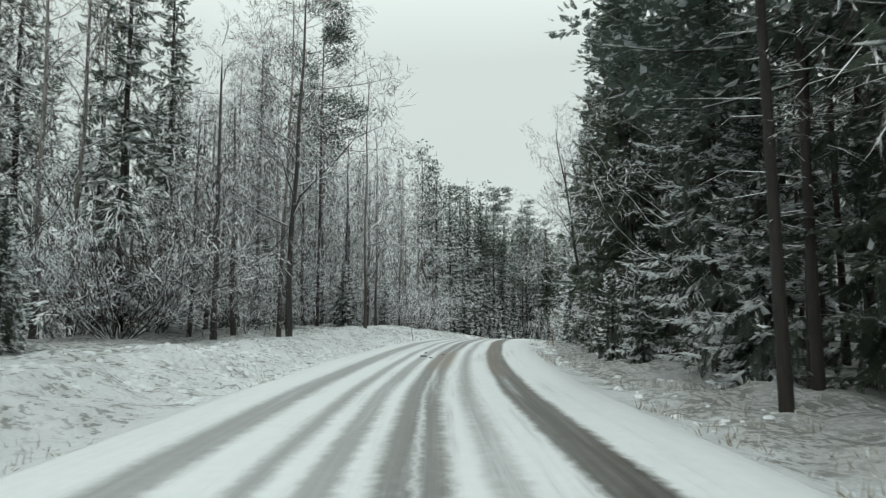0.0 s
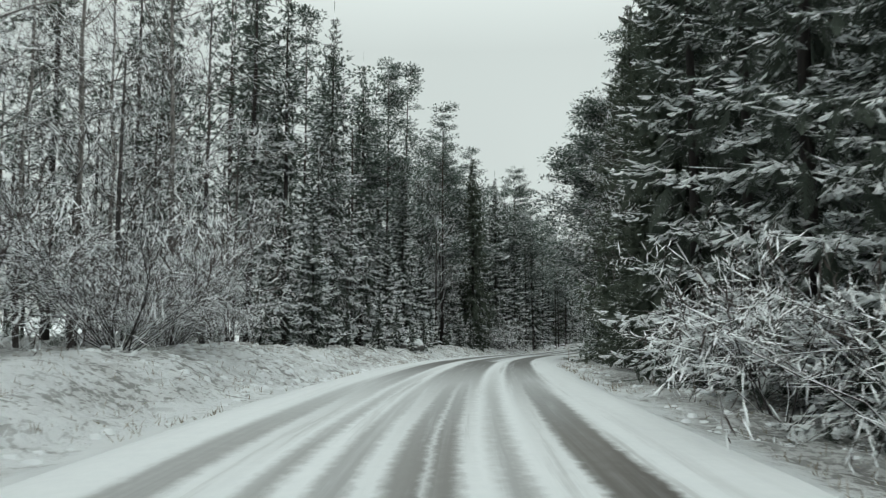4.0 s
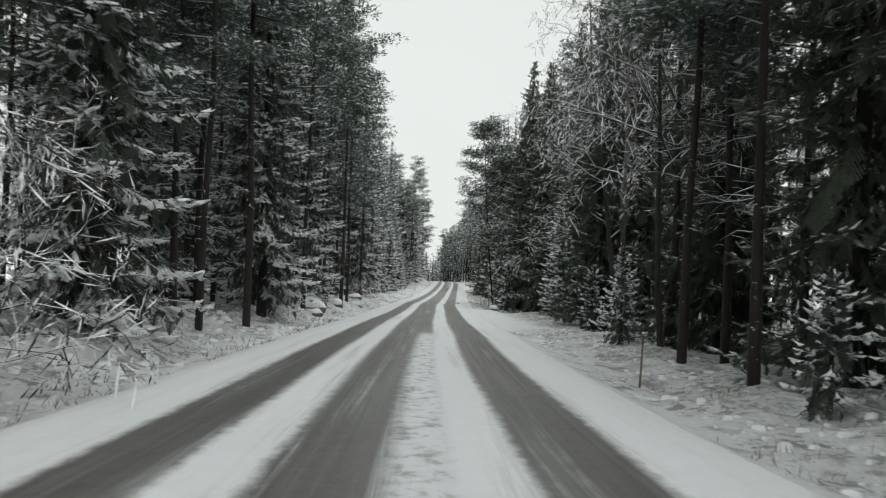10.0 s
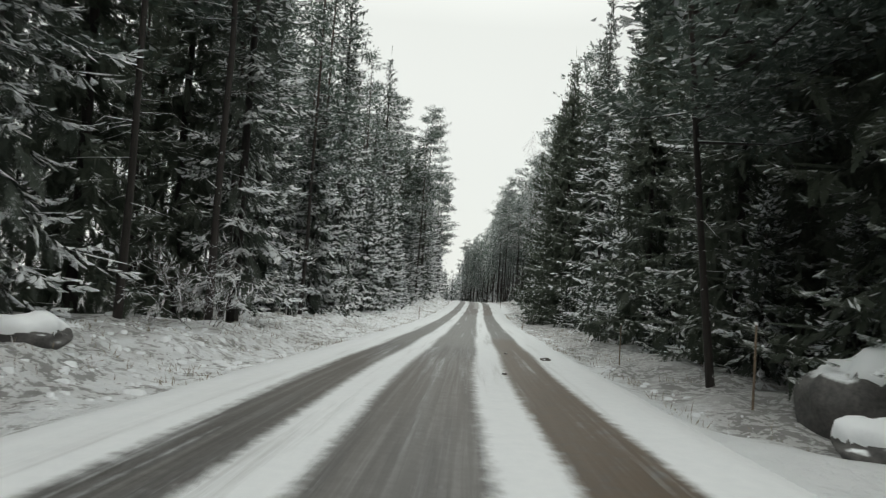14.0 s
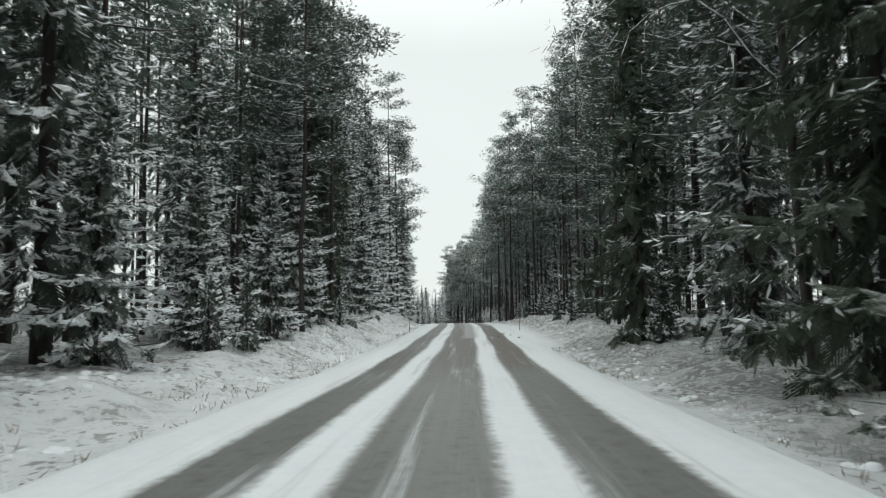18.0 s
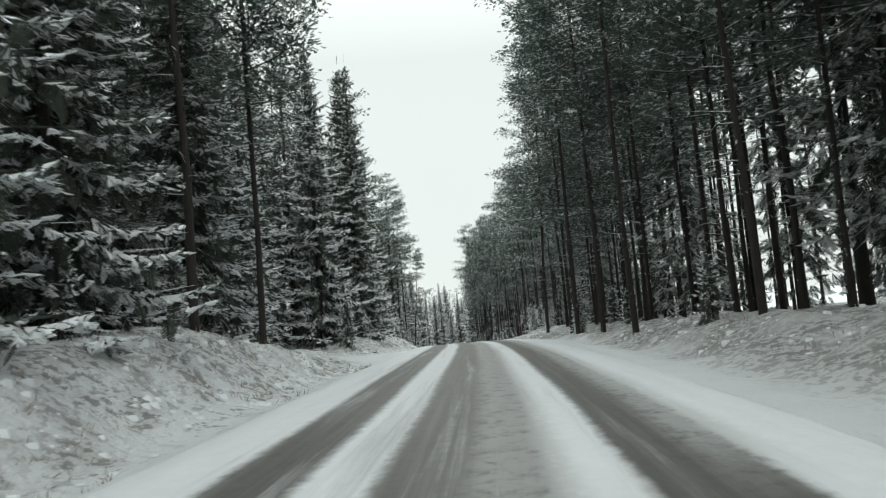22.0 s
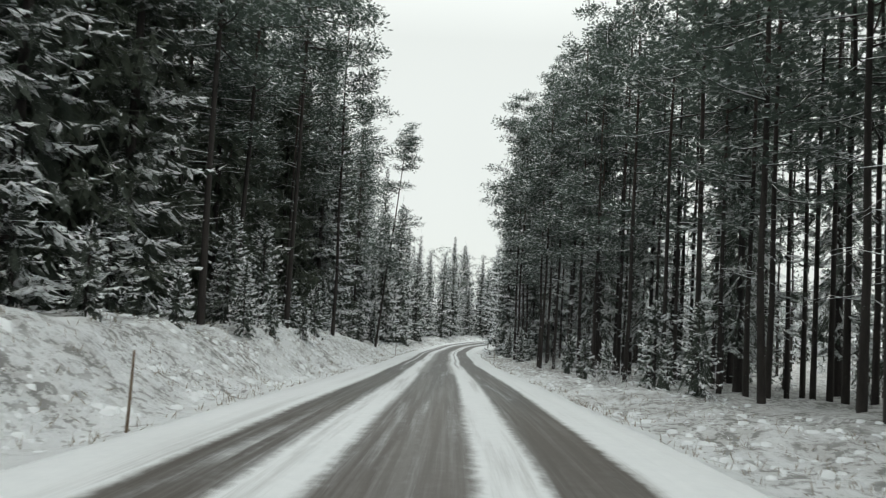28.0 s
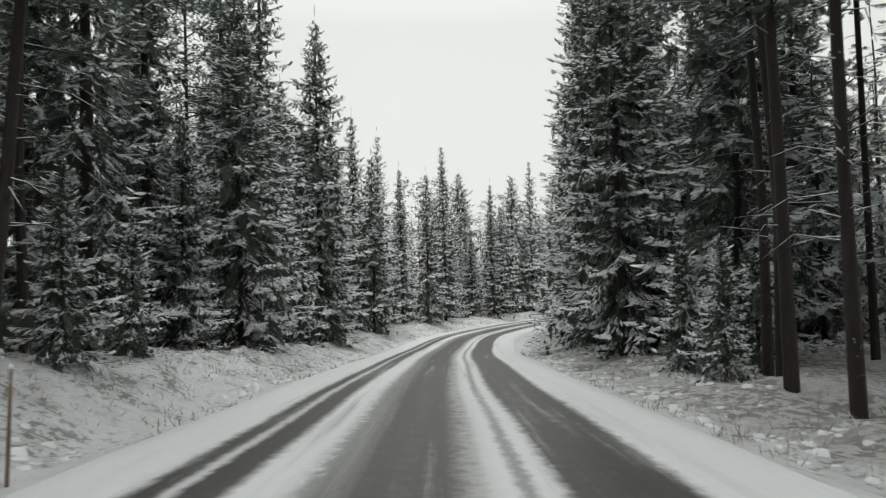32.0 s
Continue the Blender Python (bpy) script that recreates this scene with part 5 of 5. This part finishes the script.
boulder(248.8, 6.0, (1.15, 1.0, 1.45), 1.0, "big grey boulder with a cap of snow beside the pine", 0.55)
boulder(247.0, 4.9, (0.6, 0.5, 0.45), 9.0, "low grey stone half buried in snow")
boulder(230.0, -6.2, (0.7, 0.6, 0.75), 2.0, "grey boulder under a thick round cap of snow")
boulder(226.5, -5.4, (0.35, 0.3, 0.35), 3.0, "small dark stone poking out of the snowy verge")
boulder(231.4, -6.6, (0.8, 0.7, 0.7), 4.0, "snow-covered boulder on the verge")
boulder(248.6, -6.4, (0.6, 0.5, 0.42), 5.0, "snow-covered boulder on the verge")
boulder(242.0, -5.4, (0.45, 0.4, 0.45), 6.0, "snow-covered boulder on the verge")
boulder(236.5, -6.0, (0.55, 0.5, 0.6), 6.6, "snow-covered boulder on the verge")
boulder(289.3, 7.6, (0.75, 0.7, 0.85), 7.0, "rounded boulder with snow on top at the forest edge")
# added lump, gives bulk to the snow-laden fallen spruce made of the two below
boulder(163.5, -6.6, (0.7, 0.6, 0.8), 8.0, "added lump filling out a small fallen spruce under deep snow")
put("young1", 164.6, -6.3, 0.65, lean=25, lean_to=200, label="small spruce pressed down under heavy snow")
put("young0", 162.4, -6.2, 0.9, lean=20, lean_to=100, label="small spruce pressed down under heavy snow")


def marker(s, d, h, lean):
    """A thin wooden marker stick at the road edge."""
    ob = tagged(new("marker_stick"), "thin weathered wooden marker stick standing in the verge", "marker stick", "roadside marker sticks")
    x, y, z = spot(s, d, 0.15)
    ob.matrix_basis = pose(x, y, z, lean, lean * 0.6, 40 * s)
    v, f = tube([(0, 0, 0), (0.004, 0, h * 0.5), (0, 0.004, h + 0.15)], [0.021, 0.019, 0.016], 7)
    part("stick", fast_mesh("stick", v, f, STICK, smooth=True), ob)
    v, f = tube([(0, 0.004, h + 0.15), (0, 0.004, h + 0.18), (0, 0.004, h + 0.195)], [0.026, 0.022, 0.006], 7)
    part("snow_tip", fast_mesh("snow_tip", v, f, SNOW_CAP, smooth=True), ob)


for s, d, h, lean in [(104.0, 4.2, 1.0, 3), (113.5, -4.3, 1.1, 7), (257.9, 4.2, 1.1, 1), (249.7, 4.5, 1.3, 1), (290.8, -4.1, 1.1, 4), (287.0, 3.5, 0.9, 1), (332.7, -3.8, 1.0, -3),
                      (332.7, 3.3, 0.9, 1), (414.8, -3.9, 1.0, 1), (461.5, -4.1, 1.1, 2), (459.0, 3.6, 1.0, 1), (162.0, 3.8, 1.0, 2), (206.0, 4.1, 1.0, 3)]:
    marker(s, d, h, lean)


def fallen(s, d, length, radius, turn, rise, label):
    """A fallen, snow-lined branch."""
    gg = rngs(int(s * 10))
    ob = tagged(new("fallen_branch"), label, "fallen branch", "fallen branches")
    x, y, z = spot(s, d, -radius)
    ob.matrix_basis = pose(x, y, z, 0, rise, turn)
    p = np.array([(length * u, gg.normal(0, 0.04) * length * u, 0.06 * math.sin(u * 5)) for u in np.linspace(0, 1, 6)])
    part("limb", fast_mesh("limb", *tube(p, np.linspace(radius, radius * 0.3, 6), 6), TWIG_WOOD, smooth=True), ob)
    for k in range(5):
        a = p[1] + (p[-1] - p[1]) * (k + 0.5) / 5
        q = a + np.array([0.4, gg.choice((-1, 1)) * 0.45, 0.25]) * length * gg.uniform(0.15, 0.35)
        part("side_shoot", fast_mesh("side_shoot", *tube([a, (a + q) / 2 + (0, 0, 0.03), q], [radius * 0.45, radius * 0.3, 0.004], 4), TWIG_WOOD, smooth=True), ob)


fallen(373.5, -5.4, 1.3, 0.07, 150, 4, "broken branch lying in the snow by the verge")
fallen(389.5, 6.0, 2.2, 0.05, 60, -12, "broken branch caught in the snow on the bank")
fallen(384.5, -5.6, 2.0, 0.05, 200, 3, "broken branch lying in the snow by the verge")
fallen(152.0, -5.8, 3.0, 0.05, 100, -6, "long thin fallen branch lined with snow")
fallen(158.5, -6.4, 2.6, 0.04, 40, -10, "long thin fallen branch lined with snow")
fallen(292.5, 6.0, 1.8, 0.05, 20, -5, "broken branch lying in the snow by the verge")


def clod(s, d, size, seed):
    """A lump of frozen slush."""
    bm = bmesh.new()
    bmesh.ops.create_icosphere(bm, subdivisions=2, radius=1.0)
    for v in bm.verts:
        v.co *= 1 + 0.45 * noise.noise(v.co * 1.6 + Vector((seed, 0, 0)))
        v.co.z *= 0.5
        v.co *= size
    me = bpy.data.meshes.new("slush_clod")
    bm.to_mesh(me)
    bm.free()
    me.materials.append(SLUSH)
    ob = tagged(new("slush_clod", me), "dark frozen clod of dirty slush on the road", "slush clod", "slush clods")
    x, y = plan(s, d)
    ob.location = (float(x), float(y), float(np.interp(s, RUN, LINE[:, 2])) + 0.02 + 0.12 * size)
    ob.rotation_euler = (0, 0, s * 7)


for i, (s, d, z) in enumerate([(256.5, 2.05, 0.13), (258.0, 1.1, 0.05), (252.0, 0.8, 0.05), (325.5, 1.9, 0.08), (327.0, 1.7, 0.07), (324.0, 2.2, 0.06), (322.6, 1.5, 0.05), (321.0, 2.4, 0.07), (93.0, -0.9, 0.10), (92.2, -0.6, 0.06), (94.0, -0.3, 0.05), (95.0, -1.0, 0.05)]):
    clod(s, d, z, i * 3.1)

# small hummocks of snow over the grass of the verges
n = 34000
s = g.uniform(62, 486, n)
side = g.choice((-1, 1), n)
d = MID + side * (3.95 + 4.6 * g.uniform(0, 1, n) ** 1.2)
keep = (rough(s / 3.0, d / 1.7, 33) > 0.30) & (apron(s, d) < 0.05) & (g.uniform(0, 1, n) > litter_shade(s, d))
s, d = s[keep], d[keep]
n = len(s)
x, y = plan(s, d)
r = 0.03 + 0.10 * g.uniform(0, 1, n) ** 2
tall = r * g.uniform(0.30, 0.65, n)
foot = np.column_stack([x, y, ground_z(s, d)])
ang = np.linspace(0, 2 * np.pi, 6, endpoint=False)[None] + g.uniform(0, 6.28, (n, 1))
rim = r[:, None] * g.uniform(0.75, 1.3, (n, 6))
ring = np.stack([np.cos(ang) * rim, np.sin(ang) * rim * 0.8, np.full((n, 6), -0.07)], -1) + foot[:, None]
brow = np.stack([np.cos(ang) * rim * 0.72, np.sin(ang) * rim * 0.58, tall[:, None] * g.uniform(0.6, 0.85, (n, 6))], -1) + foot[:, None]
peak = foot[:, None] + np.column_stack([0 * r, 0 * r, tall])[:, None]
v = np.concatenate([ring, brow, peak], 1).reshape(-1, 3)
a = np.arange(6)
b = (a + 1) % 6
one = np.concatenate([np.column_stack([a, b, b + 6]), np.column_stack([a, b + 6, a + 6]), np.column_stack([a + 6, b + 6, np.full(6, 12)])])
f = (one[None] + 13 * np.arange(n)[:, None, None]).reshape(-1, 3)
tagged(new("snow_hummocks", fast_mesh("snow_hummocks", v, f, SNOW_CAP, smooth=True)), "small hummocks of snow over the grass of the verge", "snow", kind="stuff")

# tufts of frosted grass on the verges
n = 22000
s = g.uniform(60, 490, n)
side = g.choice((-1, 1), n)
d = MID + side * (3.5 + 4.2 * g.uniform(0, 1, n) ** 1.25)
keep = (rough(s / 2.5, d / 1.5, 21) > 0.45) & (apron(s, d) < 0.1)
s, d = s[keep], d[keep]
x, y = plan(s, d)
z = ground_z(s, d)
m = 3
base = np.repeat(np.column_stack([x, y, z - 0.03]), m, 0) + g.normal(0, 0.05, (len(x) * m, 3)) * (1, 1, 0)
way = np.column_stack([g.normal(0, 0.06, len(base)), g.normal(0, 0.06, len(base)), 0.05 + 0.17 * g.uniform(0, 1, len(base)) ** 2])
v, f = blades(base, way, np.full(len(base), 0.013), np.zeros(len(base)), (0.3, 1, 0))
tagged(new("grass", fast_mesh("grass", v, f, GRASS)), "withered frosted grass tufts poking through the snow", "grass", kind="stuff")
